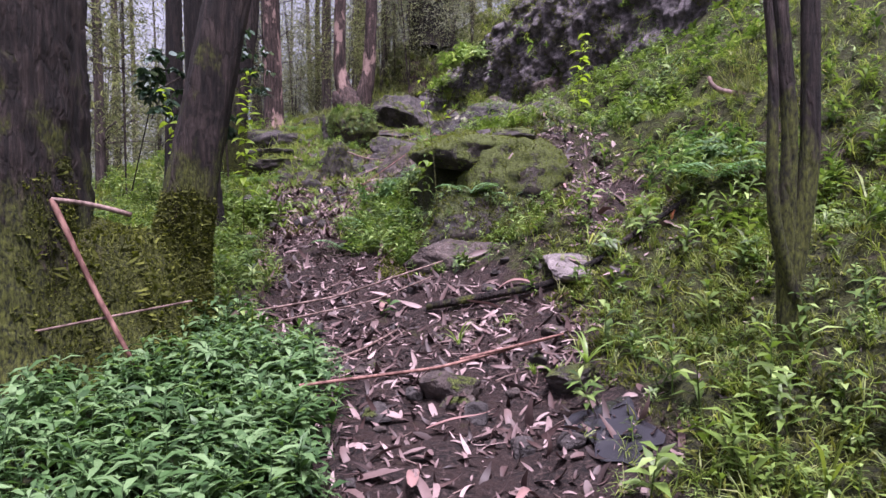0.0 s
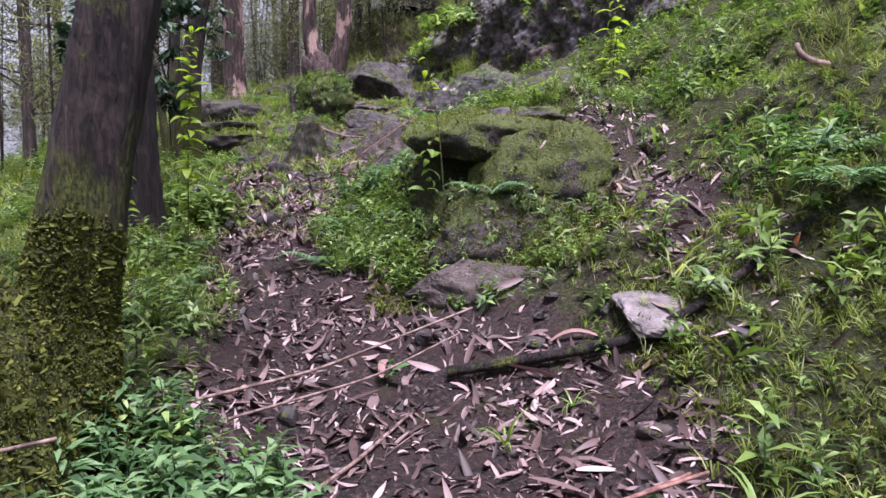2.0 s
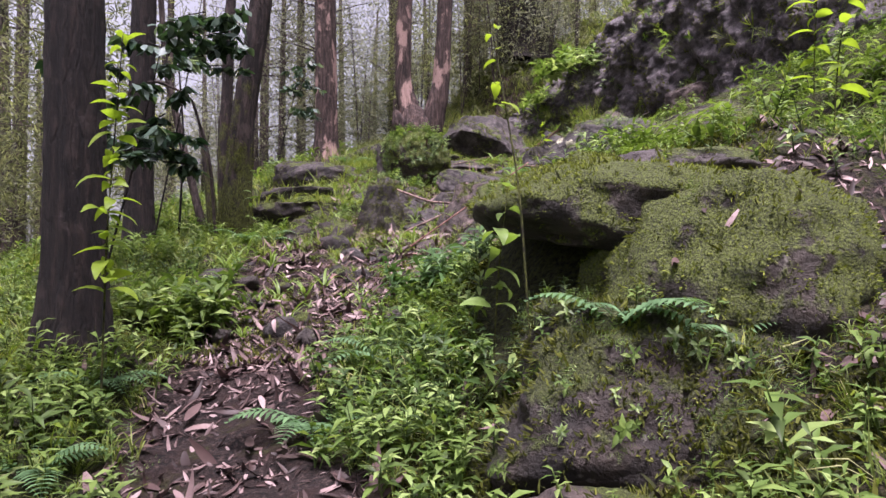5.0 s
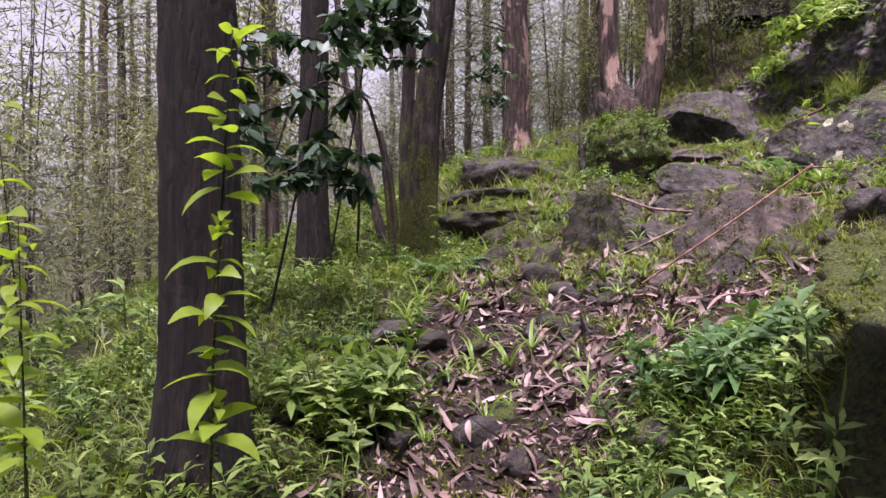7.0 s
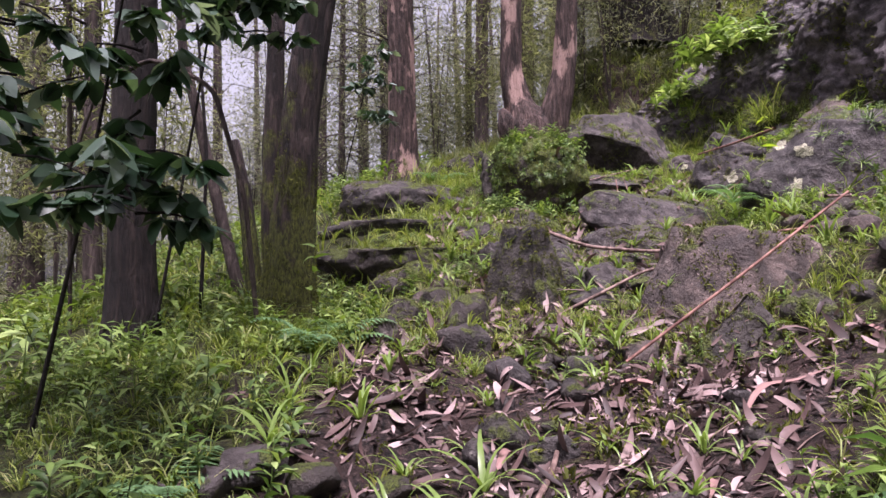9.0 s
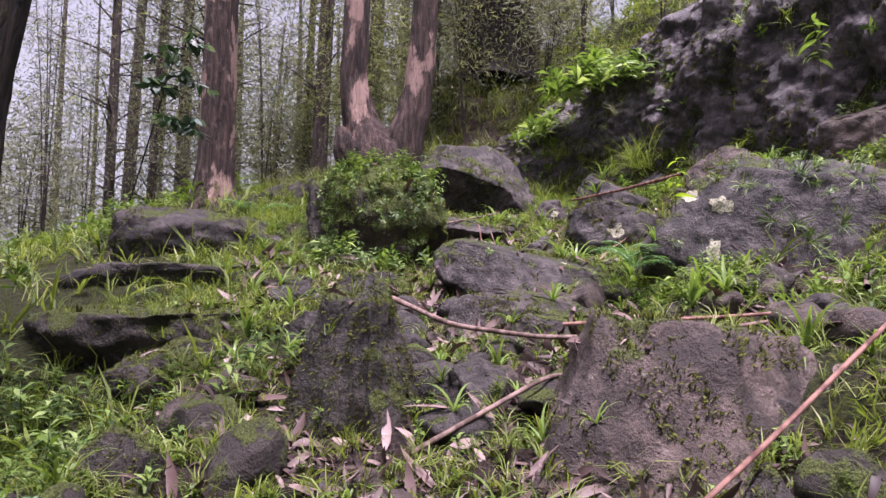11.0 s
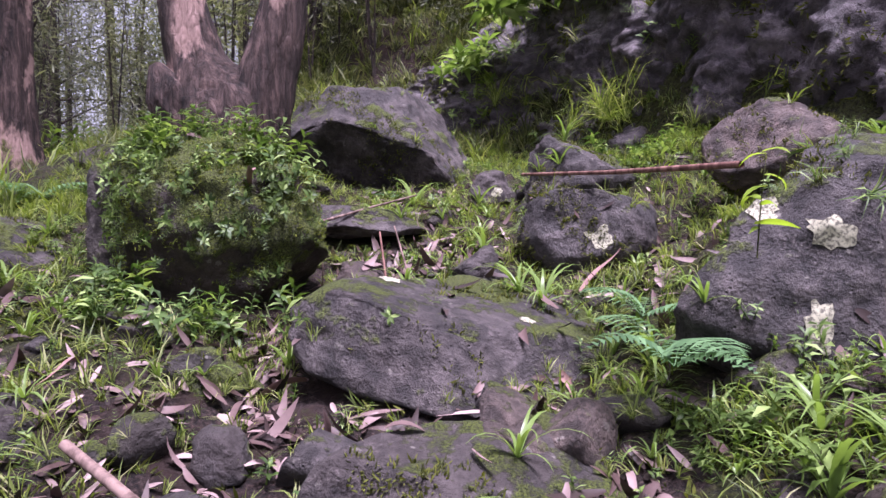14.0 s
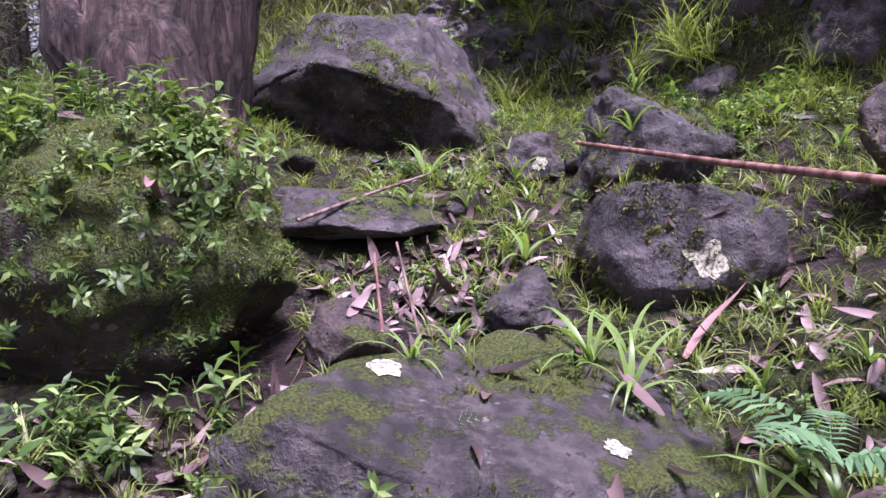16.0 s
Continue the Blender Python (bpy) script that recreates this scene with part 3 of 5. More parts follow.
def scatter(protos, pos, yaw, scale, tilt=None, pick=None, rng=None):
    """Many copies of small pieces as one pair of arrays."""
    rng = rng or np.random.default_rng(0)
    pick = rng.integers(0, len(protos), len(pos)) if pick is None else pick
    out = []
    for k, (V, F) in enumerate(protos):
        i = np.where(pick == k)[0]
        if not len(i):
            continue
        c, s = np.cos(yaw[i]), np.sin(yaw[i])
        Z = np.zeros_like(c)
        M = np.stack([np.stack([c, -s, Z], -1), np.stack([s, c, Z], -1), np.stack([Z, Z, Z + 1], -1)], 1)
        if tilt is not None:
            a, b = tilt[i, 0], tilt[i, 1]
            Tx = np.stack([np.stack([Z + 1, Z, Z], -1), np.stack([Z, np.cos(a), -np.sin(a)], -1), np.stack([Z, np.sin(a), np.cos(a)], -1)], 1)
            Ty = np.stack([np.stack([np.cos(b), Z, np.sin(b)], -1), np.stack([Z, Z + 1, Z], -1), np.stack([-np.sin(b), Z, np.cos(b)], -1)], 1)
            M = Tx @ Ty @ M
        W = np.einsum("kij,nj->kni", M * scale[i][:, None, None], V) + pos[i][:, None]
        G = F[None] + (np.arange(len(i)) * len(V))[:, None, None]
        out.append((W.reshape(-1, 3), G.reshape(-1, 4)))
    return join(out)


def leaf_cloud(rng, centre, radius, count, L, W, hang=0.6):
    """Leaves hanging about a twig end."""
    p = rng.normal(0, 1, (count, 3))
    p *= (rng.uniform(0.2, 1, count) ** 0.5 / np.linalg.norm(p, axis=1))[:, None]
    p = p * np.asarray(radius) + centre
    one = np.array([[0, 1, 2, 3]])
    pr = [(np.array([(0, 0, 0), (L * q, -W * 0.55, k), (L * q * 2, 0, 0), (L * q, W * 0.55, k)]), one) for q, k in ((0.5, 0.1 * L), (0.65, -0.1 * L))]
    tl = np.stack([rng.normal(0, 0.5, count), hang + rng.normal(0, 0.55, count)], -1)
    return scatter(pr, p, rng.uniform(0, 6.28, count), rng.uniform(0.6, 1.2, count), tl, rng=rng)


def tree(x, y, points, radii, bark, label, group="", sides=26, ridge=0.06, flare=0.5, seed=0, forks=(), name="tree", crown=None, leaf=None, sink=0.15):
    """A trunk of its own shape; forks: more limbs, each (points, radii); points relative to the base on the ground."""
    ob = empty(name, x, y, ground_z(x, y) - sink, label, "tree", group)
    part("trunk", quad_mesh("trunk", *tube(points, radii, sides, ridge, flare, seed, 0.06), bark), ob)
    for i, (fp, fr) in enumerate(forks):
        part("limb", quad_mesh("limb", *tube(fp, fr, max(8, sides - 8), ridge, 0, seed + i + 1), bark), ob)
    if crown is not None:
        part("crown", quad_mesh("crown", *crown, leaf or HAZED_LEAF, False), ob)
    return ob


def high_crown(seed, at, size, clumps, per, L=0.16, W=0.03):
    rng = np.random.default_rng(seed)
    out = []
    for _ in range(clumps):
        c = np.array(at) + rng.normal(0, 0.5, 3) * np.array(size)
        out.append(leaf_cloud(rng, c, (0.5, 0.5, 0.6), per, L, W, 1.0))
    return join(out)


tree_one = tree(-2.4, 4.15, [(0, 0, 0), (0, 0, 1.2), (0.02, 0, 3), (0.1, 0.1, 9)], [0.5, 0.45, 0.42, 0.3], BARK_MOSS, "thick dark trunk with mossy foot and rough bark", sides=48, seed=1,
     crown=high_crown(1, (0, 0, 9), (3, 3, 2), 30, 60))
tree_two = tree(-1.62, 4.78, [(-0.02, -0.05, 0), (-0.02, 0, 0.6), (0.08, 0.02, 1.2), (0.30, 0.06, 2.3), (0.6, 0.1, 4), (1.0, 0.3, 9)], [0.22, 0.18, 0.155, 0.14, 0.13, 0.1], BARK_MOSS,
     "leaning trunk with moss over its lower part", sides=40, seed=2, crown=high_crown(2, (1, 0.3, 9), (3, 3, 2), 30, 60))
tree(-2.6, 8.12, [(0.0, 0, 0), (0, 0, 0.6), (-0.02, 0, 2), (-0.05, 0, 4), (0, 0.1, 10)], [0.19, 0.17, 0.155, 0.145, 0.1], BARK_DARK, "straight dark trunk with furrowed bark", sides=40, seed=3,
     crown=high_crown(3, (0, 0, 9), (3, 3, 2), 30, 60))
tree(-4.12, 11.3, [(0, 0, 0), (0, 0, 1), (0.03, 0, 3), (0.05, 0.1, 11)], [0.16, 0.135, 0.12, 0.08], BARK_DARK, "straight dark trunk behind drooping blue-green leaves", sides=32, seed=4,
     crown=high_crown(4, (0, 0, 10), (3, 3, 2), 30, 60))
tree_five = tree(-3.35, 12.0, [(-0.05, 0, 0), (0, 0, 0.7), (0.06, 0, 1.6), (0.25, 0.0, 2.8), (0.35, 0, 4), (0.4, 0.1, 10)], [0.21, 0.16, 0.13, 0.12, 0.11, 0.07], BARK_MOSS, "leaning dark trunk with a mossy foot and ferns",
     sides=36, seed=5, forks=(([(-0.1, 0.05, 0), (-0.22, 0.1, 0.8), (-0.2, 0.15, 2), (-0.12, 0.2, 5)], [0.09, 0.075, 0.065, 0.04]), ([(-0.3, 0.1, 0), (-0.42, 0.1, 1.1), (-0.5, 0.1, 1.5)], [0.07, 0.05, 0.03])),
     crown=high_crown(5, (0.4, 0, 9), (3, 3, 2), 30, 60))
tree(-4.2, 18.2, [(0, 0, 0), (0, 0, 1), (-0.03, 0, 4), (0, 0.2, 13)], [0.26, 0.22, 0.2, 0.13], BARK_PEEL, "straight brown trunk with flaking bark", sides=32, seed=6,
     crown=high_crown(6, (0, 0, 12), (3, 3, 2), 30, 60))
tree_fork = tree(-1.93, 16.1, [(0.05, 0, 0), (0, 0, 0.7), (-0.02, 0, 1.05), (-0.2, 0.05, 1.4), (-0.3, 0.05, 1.85), (-0.28, 0.05, 2.9), (-0.2, 0.1, 5.3), (-0.2, 0.2, 12.3)], [0.44, 0.37, 0.32, 0.19, 0.14, 0.125, 0.115, 0.08], BARK_PEEL,
     "old forked trunk with peeling pink bark", "", 44, 0.09, 0.3, 7, sink=0.45, forks=(([(0.1, 0, 0.75), (0.22, 0, 1.2), (0.36, 0, 1.75), (0.42, 0, 2.7), (0.5, 0.1, 5.3), (0.6, 0.2, 12.3)], [0.24, 0.19, 0.14, 0.125, 0.12, 0.08]),
     ([(-0.16, -0.05, 0.85), (-0.3, -0.1, 1.1), (-0.38, -0.12, 1.28), (-0.4, -0.12, 1.36)], [0.2, 0.17, 0.11, 0.04])), crown=high_crown(7, (0, 0, 12), (3, 3, 2), 40, 60))
tree(-0.05, 22.0, [(0, 0, 0), (0, 0, 1), (0.05, 0, 3), (0.1, 0.2, 12)], [0.6, 0.5, 0.45, 0.25], BARK_DARK, "thick dark trunk with a swollen side", sides=32, seed=8,
     forks=(([(-0.4, -0.1, 0), (-0.5, -0.1, 1.2), (-0.55, -0.1, 2.2), (-0.35, 0, 3.5)], [0.42, 0.4, 0.36, 0.15]),), crown=high_crown(8, (0, 0, 11), (3, 3, 2), 40, 60))
tree(1.64, 3.62, [(0, 0, 0), (-0.03, 0, 0.6), (0.0, 0, 1.2), (-0.06, 0, 2), (-0.1, 0.1, 5)], [0.05, 0.04, 0.036, 0.033, 0.022], BARK_MOSS, "slim mossy stem on the bank", sides=20, seed=9, name="small_tree",
     forks=(([(0.0, 0, 0.5), (0.09, 0, 1.0), (0.1, 0, 2.2), (0.2, 0, 4)], [0.05, 0.045, 0.04, 0.02]), ([(0.04, 0, 0.3), (-0.14, -0.1, 0.8), (-0.12, -0.1, 1.5), (-0.22, -0.1, 2.4)], [0.035, 0.028, 0.022, 0.012])))

# mossy stump joining the two trunks at the start
stump = empty("mossy_stump", -2.0, 4.45, ground_z(-2.0, 4.45) - 0.1, "broad mossy stump between two trunks", "tree stump")
part("base", quad_mesh("base", *tube([(0, 0, 0), (0, 0, 0.4), (0.02, 0, 0.75), (0.02, 0, 0.8)], [0.62, 0.52, 0.4, 0.3], 40, 0.1, 0.1, 31), BARK_MOSS), stump)


def far_tree(seed, height, r, leafy):
    rng = np.random.default_rng(seed)
    lean = rng.normal(0, 0.25, 2)
    pts = [(0, 0, 0), (lean[0] * 0.2, lean[1] * 0.2, height * 0.3), (lean[0], lean[1], height)]
    ob = empty("forest_tree", 0, 0, -50, "tall slim grey-brown eucalyptus trunk with thin foliage", "tree", "forest trees behind")
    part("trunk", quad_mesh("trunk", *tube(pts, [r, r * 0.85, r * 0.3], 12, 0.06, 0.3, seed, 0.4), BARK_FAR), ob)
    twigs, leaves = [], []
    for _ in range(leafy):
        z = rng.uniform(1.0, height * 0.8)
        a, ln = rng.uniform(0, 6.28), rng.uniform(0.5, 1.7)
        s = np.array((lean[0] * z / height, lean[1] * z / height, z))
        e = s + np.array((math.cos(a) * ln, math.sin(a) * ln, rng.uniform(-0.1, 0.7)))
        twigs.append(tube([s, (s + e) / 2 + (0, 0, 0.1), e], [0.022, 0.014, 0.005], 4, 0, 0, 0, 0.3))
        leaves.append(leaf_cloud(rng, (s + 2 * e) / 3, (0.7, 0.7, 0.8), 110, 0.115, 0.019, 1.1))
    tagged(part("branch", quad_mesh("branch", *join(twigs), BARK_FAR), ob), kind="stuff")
    part("crown", quad_mesh("crown", *join(leaves), HAZED_LEAF, False), ob)
    return ob


def wispy_shrub(seed, height, leafy):
    rng = np.random.default_rng(seed)
    ob = empty("wispy_shrub", 0, 0, -50, "thin leafy forest sapling with drooping foliage", "shrub", "undergrowth saplings")
    twigs, leaves = [], []
    for _ in range(4):
        a, sp = rng.uniform(0, 6.28), rng.uniform(0.05, 0.5)
        top = np.array((math.cos(a) * sp, math.sin(a) * sp, height * rng.uniform(0.7, 1)))
        twigs.append(tube([(0, 0, 0), top * (0.35, 0.35, 0.5), top], [0.015, 0.01, 0.004], 5, 0, 0, 0, 0.3))
        for _ in range(leafy):
            s = top * rng.uniform(0.2, 1)
            e = s + rng.normal(0, 0.35, 3) * np.array((1, 1, 0.5))
            twigs.append(tube([s, e], [0.006, 0.002], 3, 0, 0, 0, 0.3))
            leaves.append(leaf_cloud(rng, e, (0.42, 0.42, 0.42), 50, 0.11, 0.017, 0.7))
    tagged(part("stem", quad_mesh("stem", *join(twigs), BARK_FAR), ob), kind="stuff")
    part("foliage", quad_mesh("foliage", *join(leaves), HAZED_LEAF, False), ob)
    return ob


rng = np.random.default_rng(21)
far_protos = [far_tree(40 + i, rng.uniform(9, 14), rng.uniform(0.09, 0.2), 42) for i in range(6)]
shrub_protos = [wispy_shrub(60 + i, rng.uniform(2.4, 6.0), 13) for i in range(5)]
placed = []


def plant_far(protos, count, where, apart):
    first, tries = set(), 0
    n = 0
    while n < count and tries < 5000:
        tries += 1
        x, y = where()
        if any((x - a) ** 2 + (y - b) ** 2 < apart ** 2 for a, b in placed):
            continue
        s, _ = cliff_side(x, y)
        if s > -1.2 and y < 19.5:
            continue
        placed.append((x, y))
        p = protos[n % len(protos)]
        m = pose(x, y, ground_z(x, y) - 0.1, 0, 0, rng.uniform(0, 360))
        if n < len(protos):
            p.matrix_world = m
        else:
            copy_thing(p, m)
        n += 1


plant_far(far_protos, 56, lambda: (rng.uniform(-26, 5), 19 + rng.uniform(0, 1) ** 1.3 * 26) if rng.uniform() < 0.6 else (rng.uniform(-22, -5.2), rng.uniform(7, 26)), 1.1)
plant_far(shrub_protos, 84, lambda: (rng.uniform(-14, 3), rng.uniform(20, 30)) if rng.uniform() < 0.55 else (rng.uniform(-13, -5), rng.uniform(9, 24)), 0.8)
plant_far(shrub_protos, 7, lambda: (rng.uniform(-2.6, 1.2), rng.uniform(19.6, 23)), 0.55)


# ---- undergrowth ----
def herb_proto(seed, leaves, height, L, W):
    r = np.random.default_rng(seed)
    top = np.array((r.normal(0, 0.12) * height, r.normal(0, 0.12) * height, height))
    out = [tube([(0, 0, 0), top * 0.5, top], [0.004, 0.003, 0.0015], 3, step_=height / 3)]
    for i in range(leaves):
        f = 0.25 + 0.75 * i / leaves
        s = r.uniform(0.7, 1.15) * (1.1 - 0.45 * f)
        lf = blade(L * s, W * s, r.uniform(0.4, 1.0), r.uniform(0, 0.5), 2, 0.25, 0.8, r.uniform(0.2, 0.8))
        out.append(moved(lf, rot(0, 0, i * 2.4 + r.normal(0, 0.4)), top * f))
    return join(out)


def sprig_proto(seed, fronds, L):
    """Fine feathery green: short stems with tiny paired leaves."""
    r = np.random.default_rng(seed)
    out = []
    for _ in range(fronds):
        m, ln = rot(0, -r.uniform(0.5, 1.25), r.uniform(0, 6.28)), L * r.uniform(0.6, 1.2)
        for i in range(5):
            f = (i + 1) / 5
            for sgn in (-1, 1):
                lf = blade(0.32 * L * (1.1 - 0.6 * f), 0.11 * L, 0.4, 0, 1, 0, 0.8, 0.2)
                lf = moved(lf, rot(0, 0, sgn * 1.0), (f * ln, 0, -0.25 * L * f * f))
                out.append(moved(lf, m))
    return join(out)


def tuft_proto(seed, n, L, W, spread_=0.9, droop=0.9, steps=3):
    r = np.random.default_rng(seed)
    out = []
    for _ in range(n):
        lf = blade(L * r.uniform(0.5, 1.15), W * r.uniform(0.7, 1.2), r.uniform(0.2, 1) * spread_, r.uniform(0.2, 1.2) * droop, steps, 0, 0.55, r.uniform(0.9, 1.5))
        out.append(moved(lf, rot(0, 0, r.uniform(0, 6.28)), (r.normal(0, 0.012), r.normal(0, 0.012), 0)))
    return join(out)


def sample(rng, count, box, dens):
    """Points of a box kept by a density from 0 to 1."""
    x, y = rng.uniform(box[0], box[1], count), rng.uniform(box[2], box[3], count)
    keep = rng.uniform(0, 1, count) < dens(x, y)
    return x[keep], y[keep]


def patches(x, y, f, s):
    return 0.5 + 0.5 * np.sin(f * x + s + 1.5 * np.sin(f * 0.8 * y + s)) * np.sin(f * 1.1 * y - s + 1.3 * np.sin(f * 0.9 * x))


def trail_width(y):
    return smooth_interp(y, (0, 3.5, 4.2, 4.8, 5.4, 6, 7, 8.5, 9.3, 10, 11, 13, 16), (0.5, 0.5, 0.65, 0.9, 0.95, 0.5, 0.28, 0.3, 0.6, 0.85, 1.0, 0.7, 0.3))


def off_trail(x, y, soft_=0.25):
    d = x - trail_x(y)
    w = trail_width(y)
    side = bump2(x, y, 1.42, 6.85, 0.55, 1.3)
    return sstep(0, soft_, np.abs(d) - w) * (1 - side) * (1 - bump2(x, y, 0.76, 3.42, 0.28, 0.36)) * (1 - 0.45 * bump2(x, y, -2.1, 10.6, 1.0, 1.3))


def rubble(x, y):
    """The stony stretch at the end, where little grows."""
    return sstep(10.4, 11.6, y) * sstep(17.5, 16.5, y) * sstep(-3.2, -2.4, x) * sstep(1.6, 0.8, x)


# tops of the rocks, so that plants and leaves can stand on them
from mathutils.bvhtree import BVHTree


def surface():
    bm = bmesh.new()
    bm.from_mesh(ground.data)
    for ob in list(scene.objects):
        if ob.type == "MESH" and ob.get("category") == "rock":
            t = ob.data.copy()
            t.transform(ob.matrix_world)
            bm.from_mesh(t)
            bpy.data.meshes.remove(t)
    tree_ = BVHTree.FromBMesh(bm)
    bm.free()
    return tree_


SURF = surface()


def drop(x, y):
    """Heights and slopes of what lies under the points, rocks included."""
    z, nx, ny = np.empty(len(x)), np.empty(len(x)), np.empty(len(x))
    for i in range(len(x)):
        hit, nrm, _, _ = SURF.ray_cast(Vector((x[i], y[i], 12)), Vector((0, 0, -1)))
        if hit is None:
            z[i], nx[i], ny[i] = ground_z(x[i], y[i]), 0, 0
        else:
            z[i], nx[i], ny[i] = hit.z, nrm.x, nrm.y
    return z, nx, ny


def stuff(name, label, category, protos, x, y, scale, material, seed, lean=0.15, flat=False, lift=0.0, on_rocks=True, smooth=False):
    rng = np.random.default_rng(seed)
    if on_rocks:
        z, nx, ny = drop(x, y)
        keep = (z - H(x, y) < 0.07) | (rng.uniform(0, 1, len(x)) < (0.05 if flat else 0.06))
        x, y, z, nx, ny = x[keep], y[keep], z[keep], nx[keep], ny[keep]
    else:
        z, nx, ny = H(x, y), 0 * x, 0 * x
    t = np.stack([rng.normal(0, lean, len(x)), rng.normal(0, lean, len(x))], -1)
    if flat:
        t += np.stack([-np.arcsin(np.clip(ny, -0.9, 0.9)), np.arcsin(np.clip(nx, -0.9, 0.9))], -1)
    V, F = scatter(protos, np.stack([x, y, z + lift], -1), rng.uniform(0, 6.28, len(x)), scale * rng.uniform(0.6, 1.35, len(x)), t, rng=rng)
    return tagged(new(name, quad_mesh(name, V, F, material, smooth)), label, category, kind="stuff")


rng = np.random.default_rng(77)
herbs = [herb_proto(100 + i, 11, 0.2, 0.12, 0.034) for i in range(6)]
small_herbs = [herb_proto(120 + i, 9, 0.10, 0.06, 0.022) for i in range(5)]
sprigs = [sprig_proto(140 + i, 5, 0.09) for i in range(4)]
tufts = [tuft_proto(160 + i, 11, 0.2, 0.008, 1.0, 1.1, 2) for i in range(5)]
moss = [tuft_proto(180 + i, 7, 0.035, 0.008, 0.6, 0.3, 2) for i in range(4)]
far_tufts = [tuft_proto(190 + i, 8, 0.2, 0.009, 0.9, 0.9, 2) for i in range(4)]

cover = np.asarray(off_trail(X, Y, 0.5) * (1 - 0.5 * rubble(X, Y)), np.float32).ravel()
ground.data.attributes.new("cover", "FLOAT", "POINT").data.foreach_set("value", cover)

# leafy herbs of the left foreground
x, y = sample(rng, 5200, (-3.8, 0.2, 0.6, 4.9), lambda x, y: sstep(0.45, 0.75, trail_x(y) - x) * (1 - 0.9 * bump2(x, y, -2.1, 4.45, 0.6, 0.5)) * sstep(-3.7, -2.4, x + 0.4 * np.sin(5 * y)) * sstep(0.6, 1.6, y + 0.3 * np.sin(4 * x)) * sstep(4.9, 4.3, y + 0.2 * np.sin(6 * x)))
stuff("leafy_herbs", "dense dark green leafy herbs beside the trail", "plants", herbs, x, y, 1.0, HERB_COOL, 1, 0.2)
x, y = sample(rng, 6400, (-4.4, -0.2, 4.5, 12.8), lambda x, y: off_trail(x, y, 0.4) * (0.35 + 0.65 * patches(x, y, 2.1, 1)))
stuff("undergrowth", "green leafy undergrowth left of the trail", "plants", herbs + small_herbs + sprigs, x, y, 0.95, HERB, 2, 0.2)
x, y = sample(rng, 2600, (-1.6, 1.0, 5.8, 9.6), lambda x, y: off_trail(x, y, 0.25) * (0.2 + 0.8 * patches(x, y, 2.6, 4)) * (1 - 0.97 * bump2(x, y, 0.5, 7.2, 0.9, 0.9)))
stuff("mound_herbs", "small leafy herbs on the mossy mound", "plants", herbs + small_herbs, x, y, 0.8, HERB, 3, 0.25)
x, y = sample(rng, 8000, (0.5, 5.0, 2.0, 13.0), lambda x, y: off_trail(x, y, 0.3) * (0.25 + 0.75 * patches(x, y, 1.9, 2)) * sstep(5.2, 2.8, x + 0.5 * np.sin(3 * y)))
stuff("bank_plants", "fine bright green plants covering the bank", "plants", sprigs + small_herbs + herbs[:2], x, y, 1.1, HERB, 4, 0.25)
x, y = sample(rng, 4200, (0.6, 4.0, 1.6, 9), lambda x, y: off_trail(x, y) * (0.15 + 0.85 * patches(x, y, 2.3, 6)))
stuff("bank_grass", "fine yellow-green grass on the bank", "grass", tufts, x, y, 0.7, GRASS, 5, 0.3)
x, y = sample(rng, 5200, (-4.6, -0.3, 6.0, 12.6), lambda x, y: off_trail(x, y, 0.3) * (0.25 + 0.75 * patches(x, y, 1.7, 8)))
stuff("trailside_grass", "thin bright grass along the trail", "grass", tufts, x, y, 0.8, GRASS, 6, 0.25)
x, y = sample(rng, 11000, (-3.4, 1.6, 11.0, 18.5), lambda x, y: (0.2 + 0.8 * patches(x, y, 2.4, 3)) * (1 - 0.35 * rubble(x, y)))
stuff("rubble_grass", "bright grass growing between dark stones", "grass", tufts, x, y, 0.7, GRASS, 7, 0.3)
x, y = sample(rng, 5500, (-3.4, 2.2, 10.8, 18.5), lambda x, y: 0.25 + 0.75 * patches(x, y, 2.8, 11) ** 2)
stuff("rubble_herbs", "small green herbs between stones", "plants", small_herbs + sprigs, x, y, 0.8, HERB, 8, 0.25)
x, y = sample(rng, 9000, (-14, 4, 12, 34), lambda x, y: (0.3 + 0.7 * patches(x, y, 1.1, 5)) * (1 - rubble(x, y)) * sstep(-1.4, -2.2, np.where(y < 17.6, x, -9)))
stuff("forest_grass", "pale green grass on the forest floor", "grass", far_tufts, x, y, 1.6, GRASS, 9, 0.25, on_rocks=False)
x, y = sample(rng, 1700, (-14, -4.2, 5, 22), lambda x, y: 0.4 + 0.6 * patches(x, y, 1.0, 9))
stuff("forest_herbs", "green forest undergrowth down the slope", "plants", herbs, x, y, 1.6, HERB, 10, 0.25, on_rocks=False)
x, y = sample(rng, 3000, (0, 9, 14, 28), lambda x, y: sstep(0.5, 1.0, cliff_side(x, y)[0]) * (0.3 + 0.7 * patches(x, y, 1.4, 2)))
stuff("cliff_top_plants", "grass and leafy plants above the cliff", "plants", far_tufts + herbs[:3], x, y, 1.5, GRASS, 11, 0.3, on_rocks=False)


